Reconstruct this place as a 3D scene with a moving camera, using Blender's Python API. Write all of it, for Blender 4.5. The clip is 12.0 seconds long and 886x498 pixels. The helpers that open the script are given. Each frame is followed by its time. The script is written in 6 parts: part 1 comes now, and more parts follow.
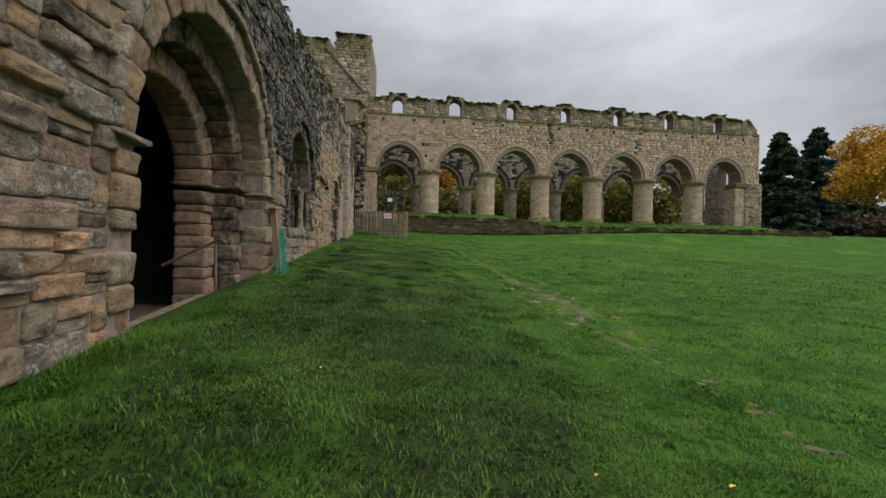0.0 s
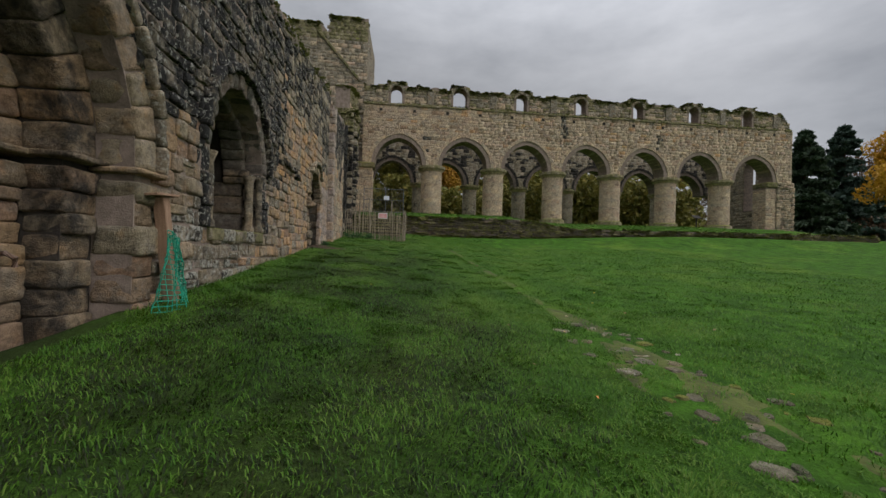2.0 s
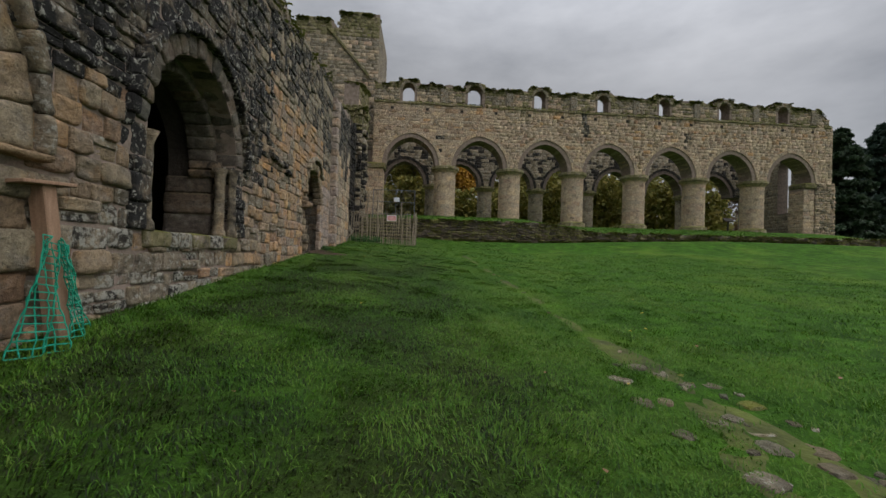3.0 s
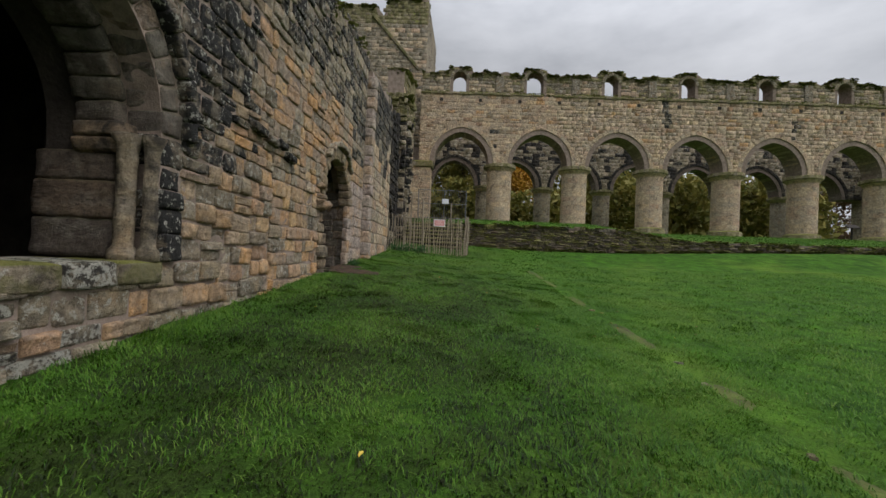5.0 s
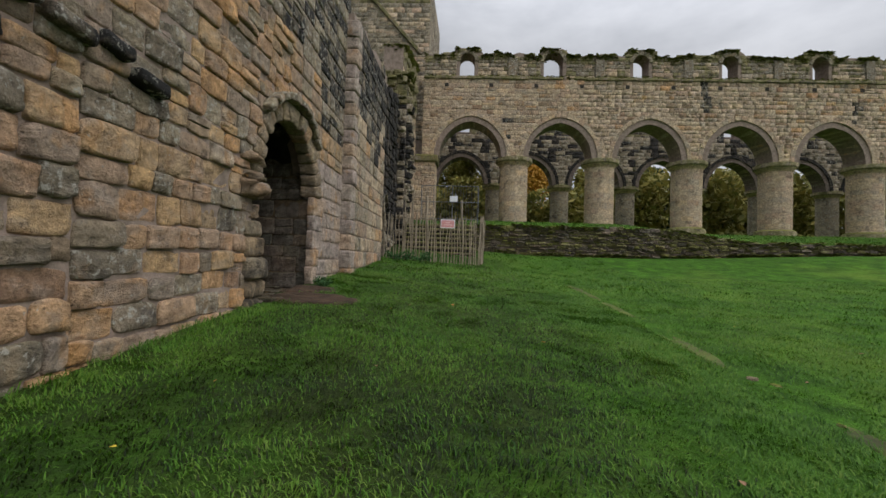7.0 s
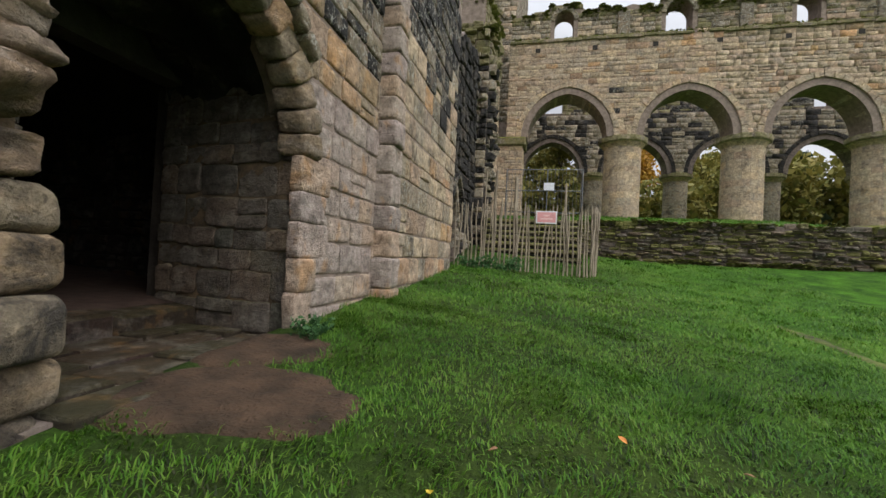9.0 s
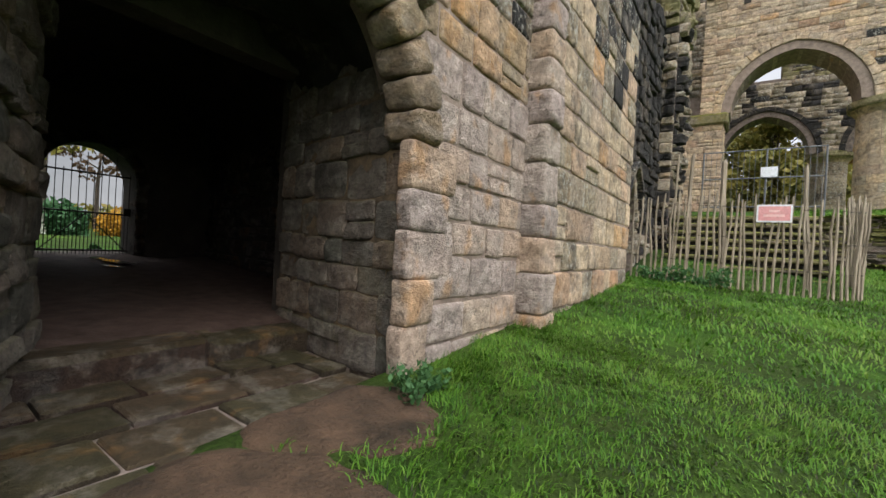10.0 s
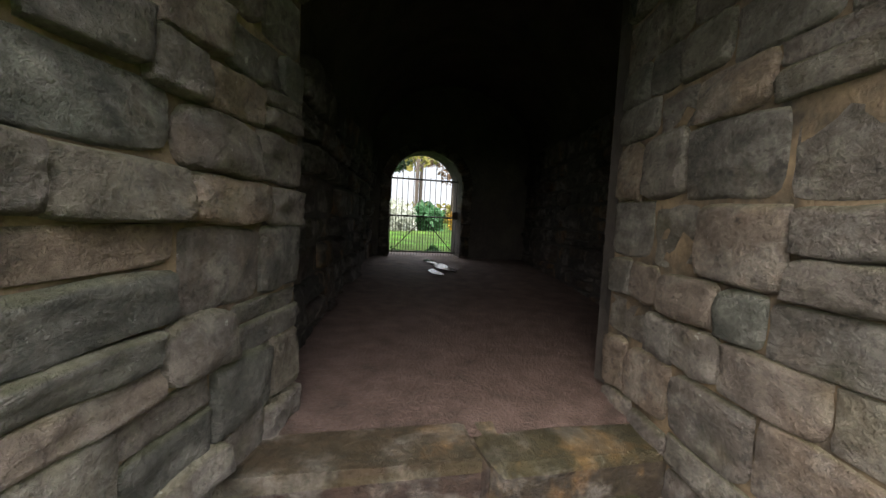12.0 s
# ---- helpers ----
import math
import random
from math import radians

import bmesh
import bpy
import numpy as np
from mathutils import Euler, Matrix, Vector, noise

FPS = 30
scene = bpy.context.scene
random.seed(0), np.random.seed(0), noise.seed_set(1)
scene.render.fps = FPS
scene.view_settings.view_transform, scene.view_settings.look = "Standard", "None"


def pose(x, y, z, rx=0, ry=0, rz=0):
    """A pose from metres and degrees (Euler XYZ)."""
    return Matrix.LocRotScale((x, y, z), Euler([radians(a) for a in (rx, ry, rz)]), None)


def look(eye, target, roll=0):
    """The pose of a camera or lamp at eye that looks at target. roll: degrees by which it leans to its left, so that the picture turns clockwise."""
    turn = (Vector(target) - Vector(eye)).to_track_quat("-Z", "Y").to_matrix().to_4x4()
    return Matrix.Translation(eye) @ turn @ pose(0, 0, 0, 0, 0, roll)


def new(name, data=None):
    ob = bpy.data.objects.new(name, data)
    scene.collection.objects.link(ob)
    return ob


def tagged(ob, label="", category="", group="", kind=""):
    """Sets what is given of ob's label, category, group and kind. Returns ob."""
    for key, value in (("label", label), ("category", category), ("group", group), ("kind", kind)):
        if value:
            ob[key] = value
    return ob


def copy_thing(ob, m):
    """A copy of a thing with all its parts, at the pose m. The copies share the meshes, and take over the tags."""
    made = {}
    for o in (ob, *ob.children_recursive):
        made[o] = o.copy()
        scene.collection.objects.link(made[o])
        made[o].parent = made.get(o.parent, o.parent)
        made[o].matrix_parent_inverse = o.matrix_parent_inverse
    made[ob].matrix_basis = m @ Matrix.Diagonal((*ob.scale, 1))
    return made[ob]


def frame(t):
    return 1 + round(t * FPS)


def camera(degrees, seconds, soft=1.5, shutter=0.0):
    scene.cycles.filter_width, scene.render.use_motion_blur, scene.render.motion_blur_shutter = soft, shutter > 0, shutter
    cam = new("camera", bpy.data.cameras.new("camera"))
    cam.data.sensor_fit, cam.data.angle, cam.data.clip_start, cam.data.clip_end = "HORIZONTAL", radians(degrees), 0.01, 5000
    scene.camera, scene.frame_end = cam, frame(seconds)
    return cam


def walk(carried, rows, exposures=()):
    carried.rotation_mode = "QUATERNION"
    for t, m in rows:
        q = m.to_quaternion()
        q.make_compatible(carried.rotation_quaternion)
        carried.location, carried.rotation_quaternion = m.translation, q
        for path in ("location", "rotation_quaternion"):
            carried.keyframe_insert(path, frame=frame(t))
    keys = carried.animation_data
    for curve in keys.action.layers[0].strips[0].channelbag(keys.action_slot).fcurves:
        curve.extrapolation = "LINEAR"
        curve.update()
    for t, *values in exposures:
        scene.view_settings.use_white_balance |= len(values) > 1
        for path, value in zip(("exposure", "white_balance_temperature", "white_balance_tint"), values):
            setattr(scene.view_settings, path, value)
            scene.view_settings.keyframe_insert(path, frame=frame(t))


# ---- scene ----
cam = camera(93.0, 12.0)
walk(cam, [
    (0, pose(2.100, -0.000, 1.050, 90.06, -1.25, -7.01)),
    (0.5, pose(2.119, 0.815, 1.067, 89.95, -1.22, -5.68)),
    (1, pose(2.216, 1.582, 1.094, 89.93, -1.26, -6.09)),
    (1.5, pose(2.306, 2.347, 1.157, 90.10, -1.29, -6.27)),
    (2, pose(2.389, 3.011, 1.209, 90.32, -1.55, -6.79)),
    (2.5, pose(2.564, 3.722, 1.266, 90.36, -1.73, -6.35)),
    (3, pose(2.605, 4.388, 1.288, 90.73, -1.74, -4.83)),
    (3.2, pose(2.613, 4.662, 1.237, 91.19, -1.68, -4.18)),
    (4.8, pose(2.493, 7.219, 1.592, 91.28, -2.69, 1.39)),
    (5, pose(2.459, 7.542, 1.587, 91.00, -2.52, 1.51)),
    (5.5, pose(2.383, 8.335, 1.626, 91.14, -2.24, 1.59)),
    (6, pose(2.377, 9.066, 1.705, 91.16, -2.28, 1.57)),
    (6.5, pose(2.332, 9.913, 1.750, 91.45, -2.03, 2.08)),
    (6.7, pose(2.297, 10.185, 1.717, 91.59, -1.89, 2.13)),
    (8.3, pose(2.044, 13.163, 1.849, 91.29, -2.30, 6.13)),
    (8.5, pose(1.989, 13.460, 1.871, 90.89, -2.68, 7.79)),
    (9, pose(1.803, 14.088, 1.909, 90.97, -2.87, 13.06)),
    (9.5, pose(1.703, 14.706, 1.971, 90.98, -3.51, 22.17)),
    (10, pose(1.516, 15.149, 2.033, 89.74, -3.38, 35.23)),
    (10.5, pose(1.328, 15.508, 2.134, 87.39, -2.16, 53.89)),
    (11, pose(1.122, 15.672, 2.237, 85.57, -1.38, 72.27)),
    (11.5, pose(0.703, 15.803, 2.209, 85.32, -2.43, 75.33)),
    (12, pose(0.243, 15.906, 2.218, 85.93, -2.92, 76.67)),
], exposures=[(0.0, 0.15), (1.5, 0.0), (2.5, -0.2), (3.2, -0.2), (5.0, 0.1), (6.5, 0.1), (8.3, 0.4), (9.0, 0.6), (9.5, 0.8), (10.0, 1.1), (10.5, 1.35), (11.0, 1.55), (11.5, 1.95), (12.0, 2.6)])

# ---- world and light ----
world = bpy.data.worlds.new("overcast_sky")
scene.world = world
world.use_nodes = True
wn, wl = world.node_tree.nodes, world.node_tree.links
wn.clear()
SUN_EL, SUN_ROT = radians(43), radians(121)
w_out = wn.new("ShaderNodeOutputWorld")
w_bg = wn.new("ShaderNodeBackground")
w_sky = wn.new("ShaderNodeTexSky")
w_sky.sky_type, w_sky.sun_disc = "NISHITA", False
w_sky.sun_elevation, w_sky.sun_rotation = SUN_EL, SUN_ROT
w_sky.air_density, w_sky.dust_density, w_sky.ozone_density = 1.0, 3.0, 1.0
w_co = wn.new("ShaderNodeTexCoord")
w_map = wn.new("ShaderNodeMapping")
w_map.inputs["Scale"].default_value = (1.0, 1.0, 2.6)
w_noise = wn.new("ShaderNodeTexNoise")
w_noise.inputs["Scale"].default_value = 1.7
w_noise.inputs["Detail"].default_value = 6.0
w_noise.inputs["Roughness"].default_value = 0.56
w_ramp = wn.new("ShaderNodeValToRGB")
w_ramp.color_ramp.elements[0].position, w_ramp.color_ramp.elements[0].color = 0.32, (3.0, 3.12, 3.4, 1)
w_ramp.color_ramp.elements[1].position, w_ramp.color_ramp.elements[1].color = 0.70, (6.6, 6.7, 7.05, 1)
w_mix = wn.new("ShaderNodeMixRGB")
w_mix.inputs["Fac"].default_value = 0.9
wl.new(w_co.outputs["Generated"], w_map.inputs["Vector"])
wl.new(w_map.outputs["Vector"], w_noise.inputs["Vector"])
wl.new(w_noise.outputs["Fac"], w_ramp.inputs["Fac"])
wl.new(w_sky.outputs["Color"], w_mix.inputs["Color1"])
wl.new(w_ramp.outputs["Color"], w_mix.inputs["Color2"])
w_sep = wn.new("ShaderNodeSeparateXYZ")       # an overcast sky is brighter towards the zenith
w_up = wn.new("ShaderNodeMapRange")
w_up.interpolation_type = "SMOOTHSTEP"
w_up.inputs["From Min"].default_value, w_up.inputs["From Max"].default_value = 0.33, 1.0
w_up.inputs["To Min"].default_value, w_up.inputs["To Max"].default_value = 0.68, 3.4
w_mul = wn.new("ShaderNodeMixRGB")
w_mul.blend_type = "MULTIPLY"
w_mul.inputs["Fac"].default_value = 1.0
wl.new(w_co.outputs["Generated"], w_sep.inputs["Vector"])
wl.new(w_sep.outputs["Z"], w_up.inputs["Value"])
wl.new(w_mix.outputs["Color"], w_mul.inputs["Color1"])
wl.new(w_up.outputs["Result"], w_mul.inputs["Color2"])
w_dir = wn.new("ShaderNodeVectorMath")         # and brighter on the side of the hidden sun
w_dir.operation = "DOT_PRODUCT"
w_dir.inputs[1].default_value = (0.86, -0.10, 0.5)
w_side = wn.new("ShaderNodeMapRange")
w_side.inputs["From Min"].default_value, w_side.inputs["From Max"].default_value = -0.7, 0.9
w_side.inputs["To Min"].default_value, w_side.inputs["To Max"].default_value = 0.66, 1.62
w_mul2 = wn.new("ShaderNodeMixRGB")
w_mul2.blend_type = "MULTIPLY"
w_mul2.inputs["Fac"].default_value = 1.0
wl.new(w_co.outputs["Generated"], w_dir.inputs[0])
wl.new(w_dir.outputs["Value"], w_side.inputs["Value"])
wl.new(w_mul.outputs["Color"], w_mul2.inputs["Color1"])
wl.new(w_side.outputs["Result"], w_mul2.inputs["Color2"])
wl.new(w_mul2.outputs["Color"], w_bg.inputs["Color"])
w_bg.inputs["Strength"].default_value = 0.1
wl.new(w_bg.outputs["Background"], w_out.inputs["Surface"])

sun = new("sun", bpy.data.lights.new("sun", "SUN"))
sun.data.energy, sun.data.angle, sun.data.color = 0.8, radians(60), (1.0, 0.97, 0.93)
sun.matrix_world = look((44, -26, 46), (0, 0, 0))

# ---- materials ----
def nodes_of(name):
    m = bpy.data.materials.new(name)
    m.use_nodes = True
    return m, m.node_tree.nodes, m.node_tree.links, m.node_tree.nodes["Principled BSDF"]


def ramp_node(n, stops):
    r = n.new("ShaderNodeValToRGB")
    els = r.color_ramp.elements
    while len(els) < len(stops):
        els.new(0.5)
    for e, (p, c) in zip(els, stops):
        e.position, e.color = p, (*c, 1)
    return r


def noise_node(n, l, pos, scale, detail=4.0, rough=0.55, stretch=None):
    t = n.new("ShaderNodeTexNoise")
    t.inputs["Scale"].default_value, t.inputs["Detail"].default_value, t.inputs["Roughness"].default_value = scale, detail, rough
    if stretch:
        mp = n.new("ShaderNodeMapping")
        mp.inputs["Scale"].default_value = stretch
        l.new(pos, mp.inputs["Vector"])
        l.new(mp.outputs["Vector"], t.inputs["Vector"])
    else:
        l.new(pos, t.inputs["Vector"])
    return t.outputs["Fac"]


def mixed(n, l, fac, a, b, mode="MIX"):
    m = n.new("ShaderNodeMixRGB")
    m.blend_type = mode
    for sock, v in zip((m.inputs["Fac"], m.inputs["Color1"], m.inputs["Color2"]), (fac, a, b)):
        if isinstance(v, (int, float)):
            sock.default_value = v
        elif isinstance(v, tuple):
            sock.default_value = (*v, 1)
        else:
            l.new(v, sock)
    return m.outputs["Color"]


def spread(n, l, v, lo, hi):
    m = n.new("ShaderNodeMapRange")
    m.inputs["From Min"].default_value, m.inputs["From Max"].default_value = lo, hi
    l.new(v, m.inputs["Value"])
    return m.outputs["Result"]


def scaled(n, l, v, k):
    m = n.new("ShaderNodeMath")
    m.operation = "MULTIPLY"
    m.inputs[1].default_value = k
    l.new(v, m.inputs[0])
    return m.outputs["Value"]


def bumped(n, l, bsdf, height, strength, dist):
    b = n.new("ShaderNodeBump")
    b.inputs["Strength"].default_value, b.inputs["Distance"].default_value = strength, dist
    l.new(height, b.inputs["Height"])
    l.new(b.outputs["Normal"], bsdf.inputs["Normal"])


def stone_mat(name, colours, piece=False, lichen=0.0, crust=0.0, moss=0.0, rough=0.92, grey=0.55, rust=0.35):
    """Weathered sandstone: a tone for each block, bedding lines, grain, pale lichen spots, dark crust, moss on ledges."""
    m, n, l, b = nodes_of(name)
    geo = n.new("ShaderNodeNewGeometry")
    pos = geo.outputs["Position"]
    rnd = n.new("ShaderNodeObjectInfo").outputs["Random"] if piece else geo.outputs["Random Per Island"]
    k = len(colours)
    tone = ramp_node(n, [(i / max(1, k - 1), c) for i, c in enumerate(colours)])
    l.new(rnd, tone.inputs["Fac"])
    big = noise_node(n, l, pos, 2.3, 5.0)
    mid = noise_node(n, l, pos, 11.0, 6.0, 0.6)
    bed = noise_node(n, l, pos, 5.0, 5.0, 0.6, (1.0, 1.0, 3.5))
    fine = noise_node(n, l, pos, 48.0, 5.0, 0.72)
    warp = n.new("ShaderNodeVectorMath")
    warp.operation = "MULTIPLY_ADD"
    soft_noise = n.new("ShaderNodeTexNoise")
    soft_noise.inputs["Scale"].default_value = 2.6
    l.new(pos, soft_noise.inputs["Vector"])
    l.new(soft_noise.outputs["Color"], warp.inputs[0])
    warp.inputs[1].default_value = (0.5, 0.5, 0.5)
    l.new(pos, warp.inputs[2])
    layer = noise_node(n, l, warp.outputs["Vector"], 3.0, 7.0, 0.72, (1.4, 1.4, 5.0))
    blot = noise_node(n, l, warp.outputs["Vector"], 6.5, 5.0, 0.65)
    worn = spread(n, l, noise_node(n, l, pos, 4.3, 5.0, 0.6, (1.0, 1.0, 1.5)), 0.50, 0.60)
    iron = spread(n, l, noise_node(n, l, pos, 3.1, 4.0, 0.55, (1.3, 1.3, 1.0)), 0.57, 0.66)
    base = mixed(n, l, scaled(n, l, worn, grey), tone.outputs["Color"], mixed(n, l, 0.65, tone.outputs["Color"], (0.30, 0.285, 0.26)))
    base = mixed(n, l, scaled(n, l, iron, rust), base, mixed(n, l, 0.6, base, (0.50, 0.27, 0.09)))
    c = mixed(n, l, 0.75, base, mixed(n, l, spread(n, l, mid, 0.3, 0.7), (0.42, 0.40, 0.38), (1.28, 1.24, 1.18)), "MULTIPLY")
    c = mixed(n, l, 0.4, c, mixed(n, l, spread(n, l, bed, 0.35, 0.65), (0.55, 0.5, 0.45), (1.2, 1.15, 1.1)), "MULTIPLY")
    c = mixed(n, l, 0.45, c, mixed(n, l, spread(n, l, fine, 0.35, 0.65), (0.5, 0.5, 0.5), (1.4, 1.4, 1.4)), "MULTIPLY")
    c = mixed(n, l, scaled(n, l, spread(n, l, noise_node(n, l, pos, 26.0, 4.0, 0.6), 0.60, 0.70), 0.6), c, (0.035, 0.03, 0.026))
    c = mixed(n, l, 0.35, c, mixed(n, l, spread(n, l, layer, 0.36, 0.52), (0.42, 0.38, 0.34), (1.12, 1.1, 1.06)), "MULTIPLY")
    if crust:
        c = mixed(n, l, scaled(n, l, spread(n, l, mixed(n, l, 0.45, big, blot), 0.60 - 0.22 * crust, 0.70 - 0.17 * crust), min(1, 0.5 + crust / 2)), c, (0.022, 0.021, 0.02))
    if lichen:
        spots = spread(n, l, noise_node(n, l, pos, 17.0, 5.0, 0.7), 0.70 - 0.15 * lichen, 0.74 - 0.13 * lichen)
        c = mixed(n, l, scaled(n, l, spots, 0.75), c, (0.43, 0.42, 0.36))
    if moss:
        sep = n.new("ShaderNodeSeparateXYZ")
        l.new(geo.outputs["Normal"], sep.inputs["Vector"])
        up = spread(n, l, sep.outputs["Z"], 0.25, 0.7)
        patch = spread(n, l, noise_node(n, l, pos, 3.1, 5.0), 0.62 - 0.4 * moss, 0.70 - 0.4 * moss)
        both = n.new("ShaderNodeMath")
        both.operation = "MAXIMUM"
        l.new(scaled(n, l, up, min(1.0, moss * 1.6)), both.inputs[0])
        l.new(scaled(n, l, patch, moss * 0.8), both.inputs[1])
        c = mixed(n, l, both.outputs["Value"], c, mixed(n, l, mid, (0.06, 0.068, 0.012), (0.22, 0.22, 0.035)))
    l.new(c, b.inputs["Base Color"])
    b.inputs["Roughness"].default_value = rough
    b.inputs["Specular IOR Level"].default_value = 0.25
    h = mixed(n, l, 0.32, mixed(n, l, 0.4, mixed(n, l, 0.4, mid, bed), layer), fine)
    bumped(n, l, b, h, 1.0, 0.085)
    return m


def plain_mat(name, lo, hi, scale=8.0, rough=0.8, bump=0.3, dist=0.01, metal=0.0, stretch=None, island=0.0):
    """A surface between two tones, with stains at one scale and grain at another."""
    m, n, l, b = nodes_of(name)
    geo = n.new("ShaderNodeNewGeometry")
    pos = geo.outputs["Position"]
    a = noise_node(n, l, pos, scale, 6.0, 0.6, stretch)
    f = noise_node(n, l, pos, scale * 9, 3.0)
    c = mixed(n, l, spread(n, l, a, 0.3, 0.7), lo, hi)
    c = mixed(n, l, 0.35, c, mixed(n, l, spread(n, l, f, 0.3, 0.7), (0.55, 0.55, 0.55), (1.3, 1.3, 1.3)), "MULTIPLY")
    if island:
        c = mixed(n, l, island, c, mixed(n, l, geo.outputs["Random Per Island"], (0.5, 0.5, 0.5), (1.5, 1.5, 1.5)), "MULTIPLY")
    l.new(c, b.inputs["Base Color"])
    b.inputs["Roughness"].default_value, b.inputs["Metallic"].default_value = rough, metal
    if rough > 0.6:
        b.inputs["Specular IOR Level"].default_value = 0.25
    bumped(n, l, b, mixed(n, l, 0.4, a, f), bump, dist)
    return m


def leaf_mat(name, cols, rough=0.6, trans=0.25):
    """Leaves or blades: a tone for each one, with some light let through."""
    m, n, l, b = nodes_of(name)
    geo = n.new("ShaderNodeNewGeometry")
    tone = ramp_node(n, [(i / (len(cols) - 1), c) for i, c in enumerate(cols)])
    big = noise_node(n, l, geo.outputs["Position"], 0.9, 4.0)
    mix = n.new("ShaderNodeMath")
    mix.operation = "MULTIPLY_ADD"
    mix.inputs[1].default_value, mix.inputs[2].default_value = 0.55, 0.0
    l.new(geo.outputs["Random Per Island"], mix.inputs[0])
    l.new(scaled(n, l, spread(n, l, big, 0.3, 0.7), 0.45), mix.inputs[2])
    l.new(mix.outputs["Value"], tone.inputs["Fac"])
    l.new(tone.outputs["Color"], b.inputs["Base Color"])
    b.inputs["Roughness"].default_value = rough
    b.inputs["Specular IOR Level"].default_value = 0.2
    tr = n.new("ShaderNodeBsdfTranslucent")
    l.new(tone.outputs["Color"], tr.inputs["Color"])
    ms = n.new("ShaderNodeMixShader")
    ms.inputs["Fac"].default_value = trans
    l.new(b.outputs["BSDF"], ms.inputs[1])
    l.new(tr.outputs["BSDF"], ms.inputs[2])
    l.new(ms.outputs["Shader"], n["Material Output"].inputs["Surface"])
    return m


BUFF = [(0.367, 0.299, 0.232), (0.269, 0.217, 0.174), (0.331, 0.227, 0.175), (0.293, 0.268, 0.218), (0.416, 0.292, 0.195), (0.245, 0.208, 0.175), (0.355, 0.313, 0.255)]
OCHRE = [(0.435, 0.339, 0.244), (0.62, 0.381, 0.184), (0.37, 0.297, 0.236), (0.531, 0.342, 0.206), (0.354, 0.302, 0.248), (0.62, 0.427, 0.223), (0.402, 0.344, 0.275)]
GREY = [(0.265, 0.238, 0.207), (0.342, 0.302, 0.253), (0.202, 0.182, 0.163), (0.31, 0.271, 0.24), (0.389, 0.348, 0.299)]
ASHLAR = [(0.549, 0.457, 0.363), (0.47, 0.395, 0.325), (0.588, 0.503, 0.394), (0.489, 0.374, 0.306), (0.431, 0.389, 0.335), (0.607, 0.482, 0.35)]
PINK = [(0.46, 0.402, 0.346), (0.545, 0.425, 0.30), (0.40, 0.356, 0.322), (0.49, 0.436, 0.372), (0.42, 0.364, 0.332), (0.55, 0.47, 0.36)]
# damp stone, kept darker to carry the shade of recess and passage too
DAMP_SHADED = [(0.112, 0.098, 0.085), (0.145, 0.13, 0.112), (0.08, 0.08, 0.07), (0.13, 0.113, 0.10), (0.18, 0.14, 0.105), (0.085, 0.09, 0.078)]
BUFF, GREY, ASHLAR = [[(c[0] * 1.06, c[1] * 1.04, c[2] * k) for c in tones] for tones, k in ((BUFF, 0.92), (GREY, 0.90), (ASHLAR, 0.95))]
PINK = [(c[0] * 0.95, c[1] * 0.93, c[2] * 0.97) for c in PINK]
DAMP_SHADED = [(c[0] * 1.2, c[1] * 1.2, c[2] * 1.2) for c in DAMP_SHADED]
# shaded copy of the damp tones for the deep passage
INNER_SHADE = [(c[0] * 0.4, c[1] * 0.38, c[2] * 0.38) for c in DAMP_SHADED]
STONE, PIECE = {}, {}
for key, cols, li, cr, mo in (("buff", BUFF, 0.1, 0.15, 0.0), ("ochre", OCHRE, 0.35, 0.2, 0.0), ("dark", GREY, 0.95, 1.1, 0.0), ("grey", GREY, 1.0, 0.4, 0.05),
                              ("ashlar", ASHLAR, 0.2, 0.3, 0.0), ("pink", PINK, 0.2, 0.1, 0.0), ("damp", DAMP_SHADED, 0.15, 0.2, 0.12), ("mossy", GREY, 0.2, 0.5, 0.55),
                              ("moss_face", GREY, 0.15, 0.5, 0.85), ("crusted", BUFF, 0.1, 0.75, 0.0), ("lichen", GREY, 1.6, 0.85, 0.04), ("soot", INNER_SHADE, 0.0, 0.3, 0.0), ("wet", [(0.10, 0.085, 0.065), (0.06, 0.052, 0.045), (0.13, 0.11, 0.085)], 0.15, 1.1, 0.0)):
    iron = {"pink": 0.8, "ochre": 0.75, "buff": 0.5, "damp": 0.1, "wet": 0.0}.get(key, 0.3)
    STONE[key] = stone_mat("sandstone_" + key, cols, False, li, cr, mo, 0.92, 0.6, iron)
    PIECE[key] = stone_mat("sandstone_block_" + key, cols, True, li, cr, mo, 0.92, 0.6, iron)
MORTAR = plain_mat("old_lime_mortar", (0.16, 0.125, 0.10), (0.32, 0.25, 0.205), 7.0, 0.95, 0.8, 0.02)
MORTAR_DARK = plain_mat("dark_damp_mortar", (0.085, 0.07, 0.06), (0.24, 0.19, 0.16), 9.0, 0.95, 0.8, 0.02)
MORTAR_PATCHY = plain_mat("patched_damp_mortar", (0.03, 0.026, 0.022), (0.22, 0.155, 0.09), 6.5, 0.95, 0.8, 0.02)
# inner masonry, its tones lowered so the colour carries the rooms' shade
INSIDE = plain_mat("shaded_inner_masonry", (0.035, 0.03, 0.026), (0.08, 0.066, 0.055), 3.0, 0.95, 0.8, 0.03)
SOIL = plain_mat("bare_reddish_soil", (0.020, 0.014, 0.008), (0.080, 0.048, 0.028), 5.0, 0.97, 1.0, 0.05)
FLOOR_MUD = plain_mat("trodden_gravel_floor", (0.055, 0.036, 0.028), (0.135, 0.090, 0.072), 7.0, 0.72, 1.0, 0.03)
